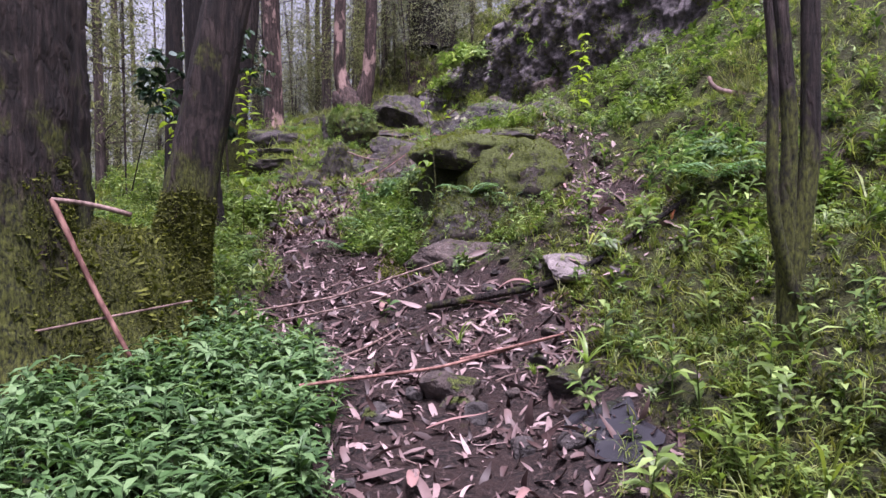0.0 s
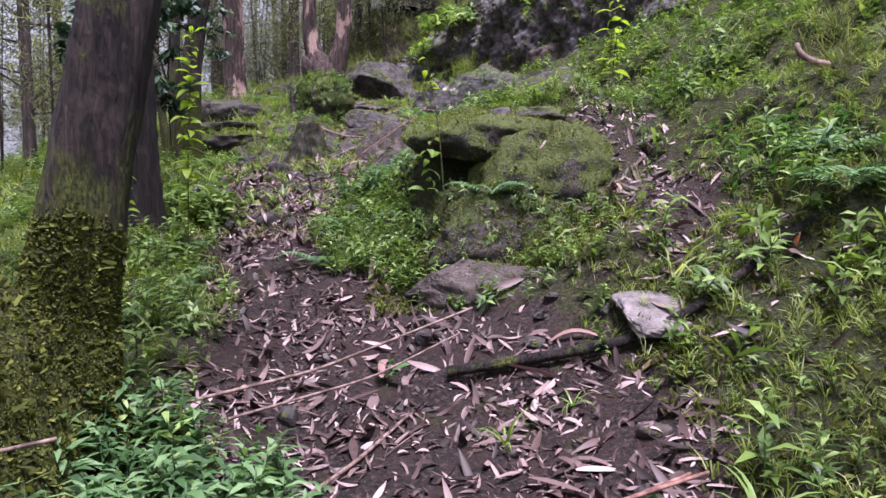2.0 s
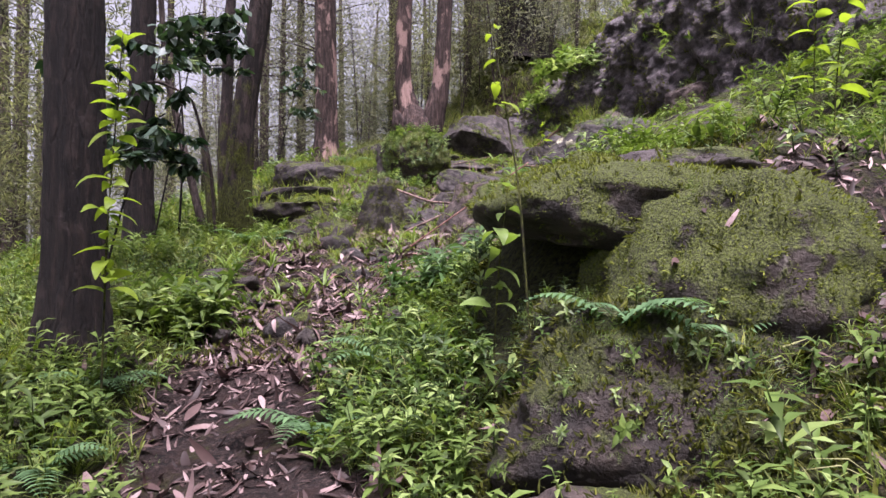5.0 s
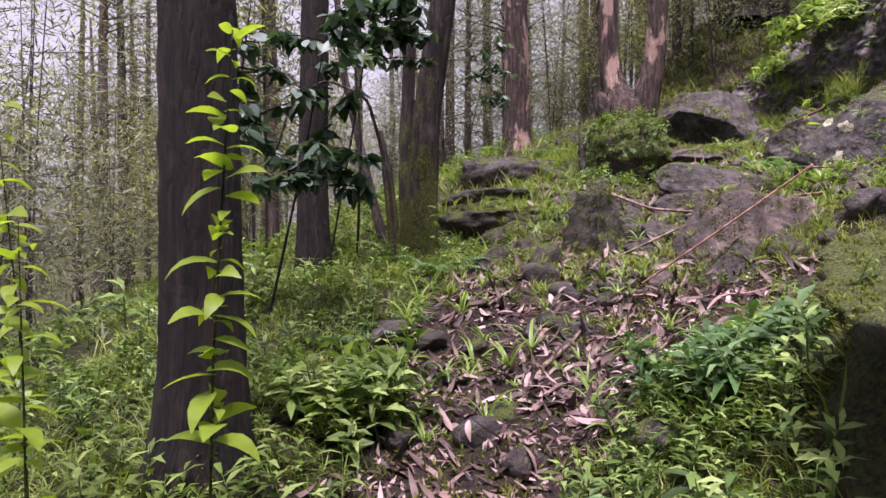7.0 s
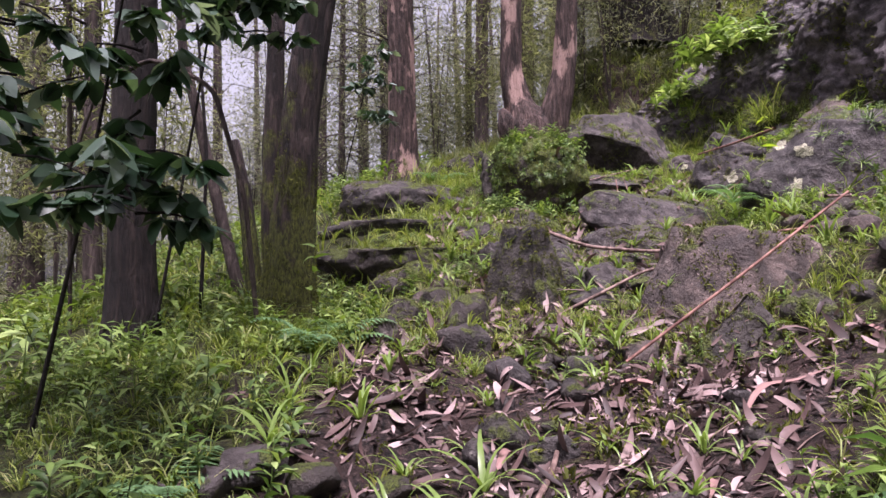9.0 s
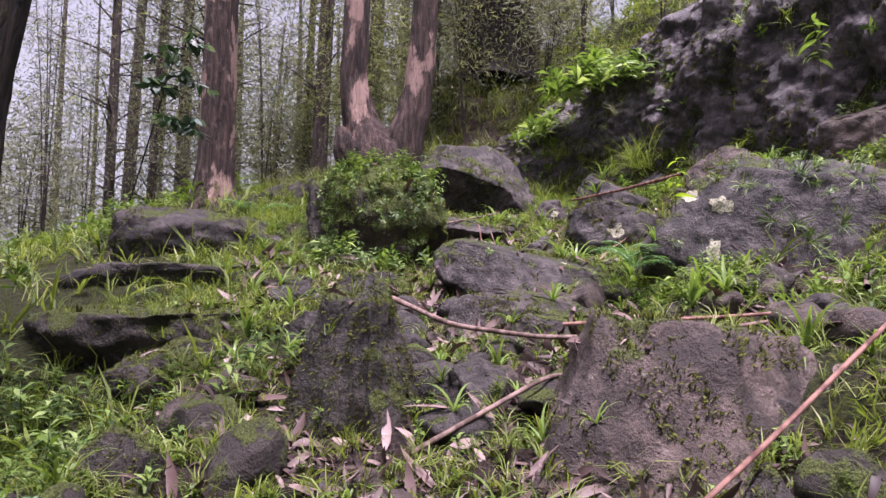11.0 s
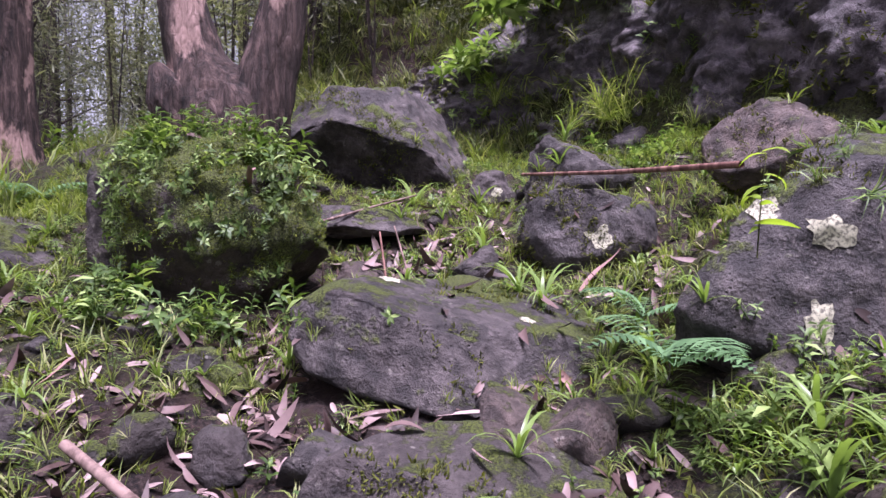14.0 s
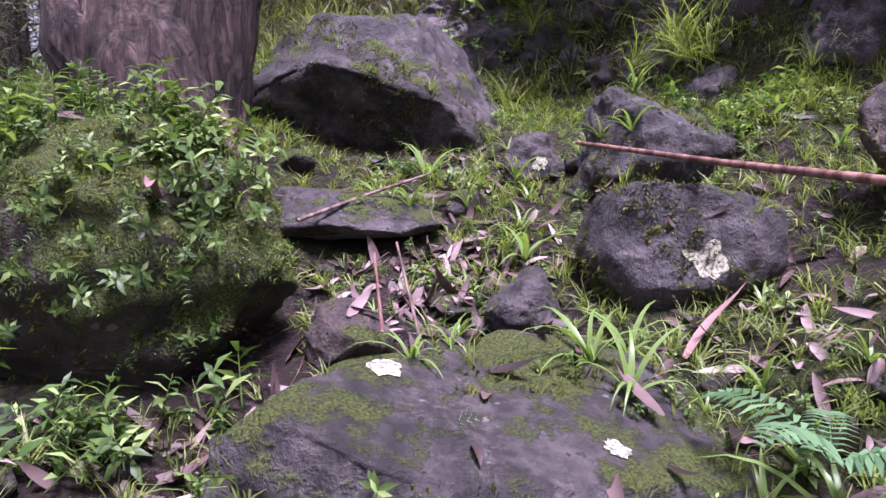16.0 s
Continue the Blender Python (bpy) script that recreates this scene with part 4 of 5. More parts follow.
x, y = sample(rng, 6500, (-15, 11, -8, 14), lambda x, y: off_trail(x, y, 0.6) * (0.15 + 0.85 * patches(x, y, 0.9, 4)) * (1 - 0.85 * sstep(-4.4, -3.6, x) * sstep(4.6, 3.8, x) * sstep(1.4, 2.2, y)))
stuff("outer_grass", "patchy grass over the wooded slope", "grass", far_tufts, x, y, 1.5, GRASS, 13, 0.3, on_rocks=False)
x, y = sample(rng, 1800, (-14, 10, -7, 13), lambda x, y: off_trail(x, y, 0.6) * (0.1 + 0.9 * patches(x, y, 0.8, 7)) * (1 - 0.9 * sstep(-4.4, -3.6, x) * sstep(4.6, 3.8, x) * sstep(1.4, 2.2, y)))
stuff("outer_herbs", "scattered leafy herbs over the wooded slope", "plants", herbs[:3], x, y, 1.3, HERB, 14, 0.3, on_rocks=False)


def scatter_on(ob, count, protos, scale, keep, seed, lift=-0.003):
    """Pieces standing out from the faces of a mesh, kept by a rule on place and normal."""
    r = np.random.default_rng(seed)
    me = ob.data
    me.calc_loop_triangles()
    co = np.empty(len(me.vertices) * 3)
    me.vertices.foreach_get("co", co)
    m = np.array(ob.matrix_world)
    co = co.reshape(-1, 3) @ m[:3, :3].T + m[:3, 3]
    ti = np.empty(len(me.loop_triangles) * 3, np.int32)
    me.loop_triangles.foreach_get("vertices", ti)
    T = co[ti.reshape(-1, 3)]
    n = np.cross(T[:, 1] - T[:, 0], T[:, 2] - T[:, 0])
    area = np.linalg.norm(n, axis=1) + 1e-12
    pick = r.choice(len(T), count, p=area / area.sum())
    u, v = r.uniform(0, 1, count), r.uniform(0, 1, count)
    u, v = np.where(u + v > 1, 1 - u, u), np.where(u + v > 1, 1 - v, v)
    P = T[pick, 0] + u[:, None] * (T[pick, 1] - T[pick, 0]) + v[:, None] * (T[pick, 2] - T[pick, 0])
    N = n[pick] / area[pick][:, None]
    ok = keep(P, N, r) & (P[:, 2] > H(P[:, 0], P[:, 1]) - 0.02)
    P, N = P[ok], N[ok]
    k = len(P)
    A = r.normal(0, 1, (k, 3))
    X_ = np.cross(A, N)
    X_ /= np.linalg.norm(X_, axis=1)[:, None] + 1e-9
    M = np.stack([X_, np.cross(N, X_), N], -1)
    s = scale * r.uniform(0.6, 1.4, k)
    which = r.integers(0, len(protos), k)
    out = []
    for q, (V, F) in enumerate(protos):
        w = which == q
        if w.any():
            W = np.einsum("kij,nj->kni", M[w] * s[w][:, None, None], V) + (P[w] + N[w] * lift)[:, None]
            out.append((W.reshape(-1, 3), (F[None] + (np.arange(w.sum()) * len(V))[:, None, None]).reshape(-1, 4)))
    return join(out)


def world_of(ob):
    bpy.context.view_layer.update()
    return ob


def field(P, f, s):
    return patches(P[:, 0] + 0.7 * P[:, 2], P[:, 1] - 0.5 * P[:, 2], f, s)


def moss_coat(ob, count, scale, keep, seed, material=MOSS_TUFT):
    return tagged(new("moss", quad_mesh("moss", *scatter_on(world_of(ob), count, moss, scale, keep, seed), material, False)), "short olive-green moss clinging to rock and bark", "moss", kind="stuff")


def trunk_of(ob):
    return [o for o in ob.children if o.name.startswith(("trunk", "base"))][0]


for i, (key, count) in enumerate((("mound", 5000), ("mound_side", 5000), ("bushrock", 7000), ("upright", 4200), ("slab_moss", 1200), ("step", 7000), ("slab_dark", 500), ("stub", 400), ("p5", 500), ("p7", 700), ("hollow", 500), ("redfoot", 400), ("dark", 900), ("p6", 300))):
    moss_coat(R[key], count, 0.9 if key == "mound" else 0.55, lambda P, N, r: (N[:, 2] > -0.35) & (r.uniform(0, 1, len(P)) < 0.15 + 0.95 * field(P, 5, 2)), 700 + i, MOSS_BRIGHT if key in ("step", "mound_side", "bushrock") else MOSS_TUFT)
for i, (key, count) in enumerate((("flat", 1200), ("lichened", 5000), ("great", 3500), ("spot", 1200), ("red", 2500), ("cap", 600), ("front", 1200), ("behind", 900), ("slab_grey", 1500))):
    moss_coat(R[key], count, 0.75, lambda P, N, r: field(P, 6, 4) > 0.62, 730 + i)
moss_coat(trunk_of(stump), 12000, 1.9, lambda P, N, r: (P[:, 1] < 5.2) & (r.uniform(0, 1, len(P)) < 0.2 + field(P, 6, 1)), 750)
moss_coat(trunk_of(tree_one), 70000, 1.7, lambda P, N, r: (N[:, 1] < 0.4) & (P[:, 2] < 1.5 + 0.7 * field(P, 3, 1)) & (r.uniform(0, 1, len(P)) < 0.25 + field(P, 6, 1)), 751)
moss_coat(trunk_of(tree_two), 70000, 1.6, lambda P, N, r: (P[:, 2] < 1.6 + 0.8 * field(P, 3, 2)) & (r.uniform(0, 1, len(P)) < 0.25 + field(P, 6, 1)), 752)
moss_coat(trunk_of(tree_fork), 9000, 1.0, lambda P, N, r: (P[:, 2] < 6.0) & (field(P, 5, 1) > 0.66), 753)
moss_coat(trunk_of(tree_five), 9000, 1.0, lambda P, N, r: (P[:, 2] < 4.2) & (field(P, 4, 1) > 0.5), 754)


x, y = sample(rng, 5200, (-3.6, 1.6, 17.9, 26), lambda x, y: 0.5 + 0.5 * patches(x, y, 1.5, 5))
stuff("hillside_grass", "long pale grass on the slope behind the boulder", "grass", far_tufts + tufts, x, y, 1.5, DRY_GRASS, 12, 0.3, on_rocks=False)


def mossy_spots(count, box, seed, dens, scale):
    r = np.random.default_rng(seed)
    x, y = sample(r, count, box, dens)
    return stuff("moss", "short bright green moss cushions", "moss", moss, x, y, scale * 1.25, MOSS_TUFT, seed, 0.5, True)


mossy_spots(8000, (-0.55, 1.15, 6.2, 9.2), 31, lambda x, y: 0.35 + 0.65 * patches(x, y, 3.3, 2), 0.9)
mossy_spots(6000, (0.75, 3.2, 1.8, 6.4), 32, lambda x, y: off_trail(x, y) * (0.15 + 0.85 * patches(x, y, 2.3, 6)), 1.1)
mossy_spots(4500, (-2.9, -0.1, 8.2, 11.6), 35, lambda x, y: patches(x, y, 3.4, 3) ** 2, 1.0)
mossy_spots(6000, (-3.4, 1.8, 10.6, 16.5), 34, lambda x, y: patches(x, y, 3.1, 7) ** 2, 0.9)


def on_cliff(name, count, protos, scale, keep, seed, material, label):
    return tagged(new(name, quad_mesh(name, *scatter_on(cliff_ob, count, protos, scale, keep, seed), material, False)), label, "plants", kind="stuff")


for key, count, protos, seed in (("bushrock", 900, small_herbs + sprigs, 770), ("mound", 650, sprigs + small_herbs[:2], 771), ("besidebush", 60, small_herbs, 772), ("lichened", 380, small_herbs + tufts, 773), ("great", 70, small_herbs + tufts, 774), ("flat", 60, small_herbs, 775)):
    V, F = scatter_on(world_of(R[key]), count, protos, 0.7, lambda P, N, r: (N[:, 2] > -0.2) & (field(P, 4, 6) > 0.4), seed)
    tagged(new("rock_herbs", quad_mesh("rock_herbs", V, F, HERB, False)), "small green herbs rooted in mossy rock", "plants", kind="stuff")
on_cliff("cliff_moss", 5000, moss, 1.6, lambda P, N, r: field(P, 3, 5) > 0.55, 760, MOSS_TUFT, "dark moss on the cliff face")
on_cliff("cliff_grass", 420, tufts, 1.3, lambda P, N, r: (np.abs(N[:, 2]) > 0.35) & (field(P, 2.1, 2) > 0.5), 761, GRASS, "grass tufts hanging on cliff ledges")
on_cliff("cliff_herbs", 700, small_herbs + sprigs, 1.5, lambda P, N, r: (field(P, 1.7, 3) > 0.6), 762, HERB, "small herbs rooted in the cliff")

# ---- litter ----
dead = []
for i in range(10):
    r = np.random.default_rng(200 + i)
    L = r.uniform(0.08, 0.2)
    V, F = blade(L, r.uniform(0.022, 0.044), r.uniform(-1.2, 1.4), 0, 5, r.uniform(0.1, 0.6), 0.8, r.uniform(-0.2, 0.5))
    V = V + np.stack([0 * V[:, 0], r.uniform(-2.2, 2.2) * V[:, 0] ** 2, 0 * V[:, 0]], -1)
    V -= V.mean(0) * (1, 1, 0.5)
    dead.append((V, F))


def litter_density(x, y):
    on = 1 - 0.93 * off_trail(x, y, 0.35)
    return on * (0.12 + 0.88 * patches(x, y, 3.7, 1)) * (1 + 0.3 * rubble(x, y)) * (0.5 + 0.5 * sstep(3.6, 4.6, y))


x, y = sample(rng, 15500, (-2.6, 2.0, 2.0, 17.0), litter_density)
stuff("leaf_litter", "fallen curled eucalyptus leaves on the trail", "leaf litter", dead, x, y, 0.85, LITTER, 41, 0.25, True, 0.008)
x, y = sample(rng, 34000, (-2.4, 1.8, 1.8, 12.0), litter_density)
stuff("litter_scraps", "small scraps of bark and broken leaves", "leaf litter", dead, x, y, 0.4, LITTER, 42, 0.3, True, 0.004)
x, y = sample(rng, 4600, (-2.9, 0.9, 8.8, 15.6), lambda x, y: 0.1 + 0.9 * patches(x, y, 3.1, 9) ** 2)
stuff("rubble_litter", "pinkish dead leaves caught between stones", "leaf litter", dead, x, y, 0.85, LITTER, 44, 0.3, True, 0.015)
twig = [tube([(0, 0, 0), (0.06, 0.012, 0.006), (0.13, 0.0, 0.0)], [0.0025, 0.0022, 0.001], 4, step_=0.04)]
x, y = sample(rng, 1500, (-2.4, 1.6, 2.0, 16.0), litter_density)
stuff("twigs", "thin dry twigs among leaf litter", "twigs", twig, x, y, 1.2, WOOD, 43, 0.1, True, 0.008)


# ---- plants that stand by themselves ----
def grow(name, x, y, z, label, category, group=""):
    return empty(name, x, y, ground_z(x, y) if z is None else z, label, category, group)


def sapling(x, y, z, bend, height, pairs, L, W, leaf, label, r=0.006, seed=0, first=0.25):
    """An upright stem with pairs of opposite leaves."""
    g = np.random.default_rng(seed)
    ob = grow("sapling", x, y, z, label, "plant")
    top = np.array((bend[0], bend[1], height))
    mid = top * (0.25, 0.25, 0.5)
    part("stem", quad_mesh("stem", *tube([(0, 0, 0), mid, top], [r * 0.7, r * 0.55, r * 0.25], 6, step_=0.1), BARK_MOSS), ob)
    for i in range(pairs):
        f = first + (1 - first) * i / max(1, pairs - 1)
        p = (1 - f) ** 2 * 0 + 2 * f * (1 - f) * mid + f * f * top
        a = i * 1.57 + g.normal(0, 0.55)
        for k in (0, math.pi):
            s = g.uniform(0.5, 1.2) * (1.0 if f < 0.85 else 0.7)
            lf = moved(blade(L * s, W * s, g.uniform(0.2, 1.2), g.uniform(0, 0.9), 5, 0.22, 0.75, g.uniform(-0.2, 0.7)), rot(g.normal(0, 0.35), 0, a + k + g.normal(0, 0.3)), p + g.normal(0, 0.012, 3))
            part("leaf", quad_mesh("leaf", *lf, leaf), ob)
    return ob


def fern(x, y, z, fronds, L, seed, group="ferns", aim=None):
    g = np.random.default_rng(seed)
    ob = grow("fern", x, y, z, "green fern with arching feathery fronds", "fern", group)
    for i in range(fronds):
        ln = L * g.uniform(0.7, 1.1)
        out = []
        n = 16
        ang = g.uniform(0.5, 1.0)
        px, pz, pts = 0.0, 0.0, []
        for k in range(n + 1):
            pts.append((px, 0, pz))
            a = ang - 1.5 * (k / n) ** 1.3
            px += math.cos(a) * ln / n
            pz += math.sin(a) * ln / n
        out.append(tube(pts, np.linspace(0.003, 0.001, len(pts)), 3, step_=ln / 8))
        for k in range(2, n + 1):
            w = 0.26 * ln * math.sin(math.pi * (0.12 + 0.86 * k / n)) + 0.01
            for sgn in (-1, 1):
                out.append(moved(blade(w, 0.055 * ln, 0.3, 0.5, 2, 0, 0.7, 0.15), rot(0, 0, sgn * 1.2), pts[k]))
        a = (i * 6.28 / fronds + g.normal(0, 0.3)) if aim is None else aim + g.normal(0, 0.7)
        part("frond", quad_mesh("frond", *moved(join(out), rot(0, 0, a)), FERN, False), ob)
    return ob


def strap_clump(seed, n, L, W, material=CLUMP):
    g = np.random.default_rng(seed)
    ob = grow("grass_clump", 0, 0, -60, "tufted clump of arching strap-like green leaves", "grass", "strap-leaved clumps")
    for i in range(n):
        lf = blade(L * g.uniform(0.6, 1.15), W * g.uniform(0.7, 1.2), g.uniform(0.5, 1.3), g.uniform(0.4, 1.6), 6, 0.25, 0.5, g.uniform(0.8, 1.45))
        part("blade", quad_mesh("blade", *moved(lf, rot(0, 0, i * 2.4 + g.normal(0, 0.3))), material), ob)
    return ob


clumps = [strap_clump(300 + i, 10, 0.31, 0.018) for i in range(6)]
g = random.Random(5)
spots = []
while len(spots) < 250:
    cx, cy = g.uniform(-2.9, 1.2), g.uniform(9.0, 16.8)
    if all((cx - a) ** 2 + (cy - b_) ** 2 > 0.16 ** 2 for a, b_ in spots) and patches(cx, cy, 2.2, 3.5) > 0.38:
        spots.append((cx, cy))
spots += [(0.52, 4.22), (0.62, 4.1), (0.75, 3.95), (0.12, 4.85), (0.45, 5.05), (-2.0, 9.3), (-1.9, 8.8), (-1.1, 9.9), (-1.2, 9.2), (-0.9, 10.1), (0.3, 16.9), (0.7, 17.0), (0.1, 17.3), (-0.2, 16.9), (0.05, 13.1), (0.2, 13.0), (0.35, 13.05), (-0.05, 13.35), (0.1, 13.3), (0.0, 13.6), (-0.1, 13.9), (0.05, 14.3), (0.5, 13.0), (0.6, 12.9), (-0.15, 14.1), (0.15, 13.2), (0.28, 13.2), (0.22, 13.4), (0.08, 13.45), (0.4, 13.1), (0.33, 13.3), (0.55, 13.05), (0.75, 13.1), (0.9, 13.05)]
for i, (cx, cy) in enumerate(spots):
    z, _, _ = drop(np.array([cx]), np.array([cy]))
    if i >= 6 and float(z[0]) - ground_z(cx, cy) > 0.12 and g.random() < 0.85:
        continue
    m = pose(cx, cy, float(z[0]) - 0.01, g.uniform(-12, 12), g.uniform(-12, 12), g.uniform(0, 360)) @ Matrix.Scale(g.uniform(0.55, 1.15), 4)
    p = clumps[i % 6]
    if i < 6:
        p.matrix_world = m
    else:
        copy_thing(p, m)

sapling(-1.98, 7.42, None, (0.06, 0.05), 1.85, 26, 0.145, 0.062, LIME, "upright sapling with paired lime-green serrated leaves", 0.008, 1, 0.35)
sapling(-2.3, 7.1, None, (-0.1, 0.05), 1.25, 14, 0.14, 0.06, LIME, "slender sapling with lime-green leaves", 0.006, 2, 0.35)
sapling(-2.55, 7.3, None, (-0.15, 0.0), 1.5, 15, 0.14, 0.06, LIME, "slender sapling with lime-green leaves", 0.006, 3, 0.3)
sapling(-0.16, 7.1, 1.95, (0.06, -0.1), 0.62, 7, 0.115, 0.055, CLUMP, "small sapling with pale broad leaves under a ledge", 0.006, 4, 0.3)
sapling(-0.02, 7.05, 1.9, (-0.15, 0.2), 1.35, 4, 0.1, 0.045, LIME, "thin leggy sapling with a few bright leaves", 0.009, 5, 0.75)
sapling(1.8, 9.24, None, (0.05, 0), 1.25, 9, 0.17, 0.06, LIME, "sapling with bright leaves on the bank", 0.007, 6, 0.35)
sapling(1.55, 8.3, None, (0.1, 0), 0.8, 6, 0.14, 0.055, LIME, "low sapling with bright leaves on the bank", 0.006, 7, 0.3)
sapling(1.75, 5.45, None, (0.0, -0.05), 0.5, 5, 0.11, 0.055, HERB, "leafy plant on the bank beside a dead orange leaf", 0.005, 8, 0.3)
sapling(2.0, 4.9, None, (0.0, -0.05), 0.55, 5, 0.11, 0.055, HERB, "leafy plant on the bank", 0.005, 9, 0.3)
sapling(-2.95, 11.35, None, (0.05, 0), 0.75, 6, 0.11, 0.04, HERB, "small leafy sapling at the foot of a trunk", 0.005, 10, 0.4)
sapling(2.0, 15.15, 5.2, (-0.1, -0.1), 0.6, 8, 0.2, 0.05, CLUMP, "leafy plant growing out of the cliff", 0.006, 11, 0.5)
sapling(0.12, 13.55, 3.85, (0, -0.05), 0.32, 4, 0.12, 0.035, LIME, "small bright plant on a boulder", 0.004, 12, 0.3)

for i, (fx, fy, fz, n, L) in enumerate(((-2.95, 11.25, None, 8, 0.5), (-2.7, 11.0, None, 6, 0.42), (0.3, 6.95, 2.05, 6, 0.42), (0.62, 6.9, 2.0, 4, 0.36), (-0.95, 7.35, None, 7, 0.38),
        (2.05, 5.6, None, 8, 0.5), (2.4, 6.3, None, 8, 0.5), (-0.12, 13.62, 3.5, 6, 0.42), (0.0, 14.15, 3.6, 5, 0.36), (-2.2, 7.75, None, 6, 0.36), (-1.9, 6.9, None, 6, 0.34),
        (-0.85, 16.75, 4.2, 6, 0.2), (-3.3, 16.6, None, 7, 0.5), (-0.8, 8.0, None, 7, 0.4), (-2.75, 9.6, None, 6, 0.4))):
    fern(fx, fy, fz, n, L, 400 + i)


def gum_sapling(x, y, height, leaves, seed, low=0.48):
    g = np.random.default_rng(seed)
    ob = grow("gum_sapling", x, y, None, "young eucalyptus with drooping rounded blue-green leaves", "tree")
    part("stem", quad_mesh("stem", *tube([(-0.55, 0.15, 0), (-0.2, 0.05, height * 0.55), (0.1, -0.1, height)], [0.011, 0.008, 0.004], 8), BARK_DARK), ob)
    for i in range(18):
        z = height * g.uniform(low, 0.98)
        a, ln = g.uniform(0, 6.28), g.uniform(0.2, 0.5)
        s = np.array((0.1 * z / height, 0, z))
        e = s + np.array((math.cos(a) * ln, math.sin(a) * ln, g.uniform(-0.15, 0.15)))
        br = part("branch", quad_mesh("branch", *tube([s, (s + e) / 2 + (0, 0, 0.06), e], [0.007, 0.005, 0.002], 5), BARK_DARK), ob)
        fol = []
        for k in range(leaves):
            f = g.uniform(0.25, 1.05)
            lf = blade(0.13 * g.uniform(0.7, 1.2), 0.075 * g.uniform(0.7, 1.1), g.uniform(-0.4, 0.6), 0, 4, 0.15, 0.85, -g.uniform(0.1, 1.2))
            fol.append(moved(lf, rot(g.normal(0, 0.5), 0, g.uniform(0, 6.28)), s + (e - s) * f))
        tagged(part("foliage", quad_mesh("foliage", *join(fol), EUC), br), kind="stuff")
    return ob


gum_sapling(-3.05, 9.75, 1.9, 26, 1)
gum_sapling(-3.4, 11.1, 2.5, 26, 4, 0.72)
gum_sapling(-3.75, 9.9, 2.3, 22, 2)
gum_sapling(-4.3, 16.9, 2.2, 12, 3)


def bush(x, y, z, radius, stems, protos, scale, material, label, seed, name="leafy_bush"):
    g = np.random.default_rng(seed)
    r = radius * np.sqrt(g.uniform(0, 1, stems))
    a = g.uniform(0, 6.28, stems)
    bx, by = x + r * np.cos(a), y + r * np.sin(a)
    bz = drop(bx, by)[0] if z is None else z + 0 * bx - 0.5 * r
    t = np.stack([-np.sin(a) * r / radius * 0.6, np.cos(a) * r / radius * 0.6], -1)
    ob = empty(name, x, y, float(bz.min()), label, "bush")
    made = [quad_mesh("sprig", V, F, material, False) for V, F in protos]
    for k in range(stems):
        p = part("sprig", made[k % len(made)], ob)
        p.matrix_basis = pose(bx[k] - x, by[k] - y, bz[k] - bz.min(), math.degrees(t[k, 0]), math.degrees(t[k, 1]), g.uniform(0, 360)) @ Matrix.Scale(scale * g.uniform(0.7, 1.2), 4)
    return ob


bush(-1.9, 15.0, None, 0.52, 190, herbs + small_herbs, 0.85, HERB, "bright small-leaved bush on a mossy hummock", 1)
big_leaf = [herb_proto(500 + i, 16, 0.4, 0.34, 0.085) for i in range(4)]
bush(0.75, 17.85, 6.2, 0.6, 34, big_leaf, 0.95, CLUMP, "broad-leaved bush overhanging the cliff edge", 2)
bush(0.2, 18.6, 5.7, 0.5, 18, big_leaf, 0.8, CLUMP, "broad-leaved bush overhanging the cliff edge", 3)
long_grass = [tuft_proto(520 + i, 40, 0.6, 0.008, 1.6, 1.6) for i in range(3)]
bush(1.0, 17.2, 5.0, 0.35, 12, long_grass, 0.95, GRASS, "long dry grass hanging down the cliff", 4, "hanging_grass")
bush(0.35, 18.3, 5.3, 0.35, 8, long_grass, 0.9, GRASS, "long dry grass hanging down the cliff", 5, "hanging_grass")
bush(1.45, 16.6, 4.85, 0.3, 8, long_grass, 0.7, GRASS, "long dry grass hanging down the cliff", 6, "hanging_grass")
bush(2.1, 14.2, 4.5, 0.4, 40, small_herbs + herbs, 0.9, HERB, "bright herbs behind a boulder", 7)
bush(0.2, 13.35, None, 0.36, 85, small_herbs + herbs[:2], 0.75, HERB, "herbs crowding the foot of a boulder", 10)
bush(0.95, 16.2, None, 0.4, 50, small_herbs + herbs, 0.8, HERB, "bright herbs below the cliff", 8)
bush(-0.55, 7.25, None, 0.36, 26, herbs, 0.9, HERB, "leafy plants crowding a mossy ledge", 9)
bush(-2.3, 8.75, None, 0.32, 38, herbs, 1.6, HERB, "tall leafy bush close beside the trail", 11)
bush(-0.6, 9.0, None, 0.3, 34, herbs, 1.5, HERB_COOL, "tall leafy bush on the upper side of the trail", 12)

bush(2.3, 5.2, None, 0.4, 22, herbs, 1.4, HERB, "leafy plants on the bank", 13)
bush(2.15, 6.5, None, 0.4, 22, herbs, 1.3, HERB_COOL, "leafy plants on the bank", 14)
bush(2.7, 4.2, None, 0.35, 18, herbs, 1.3, HERB, "leafy plants on the bank", 15)
bush(3.0, 7.2, None, 0.4, 10, long_grass, 0.7, DRY_GRASS, "long dry grass hanging over the bank", 16, "hanging_grass")
bush(2.3, 8.2, None, 0.45, 24, herbs + sprigs, 1.4, HERB, "feathery green plants on the bank", 17)
sapling(-0.4, 5.45, None, (0.02, 0), 0.13, 4, 0.11, 0.055, HERB_COOL, "small broad-leaved plant growing in the trail", 0.005, 21, 0.3)


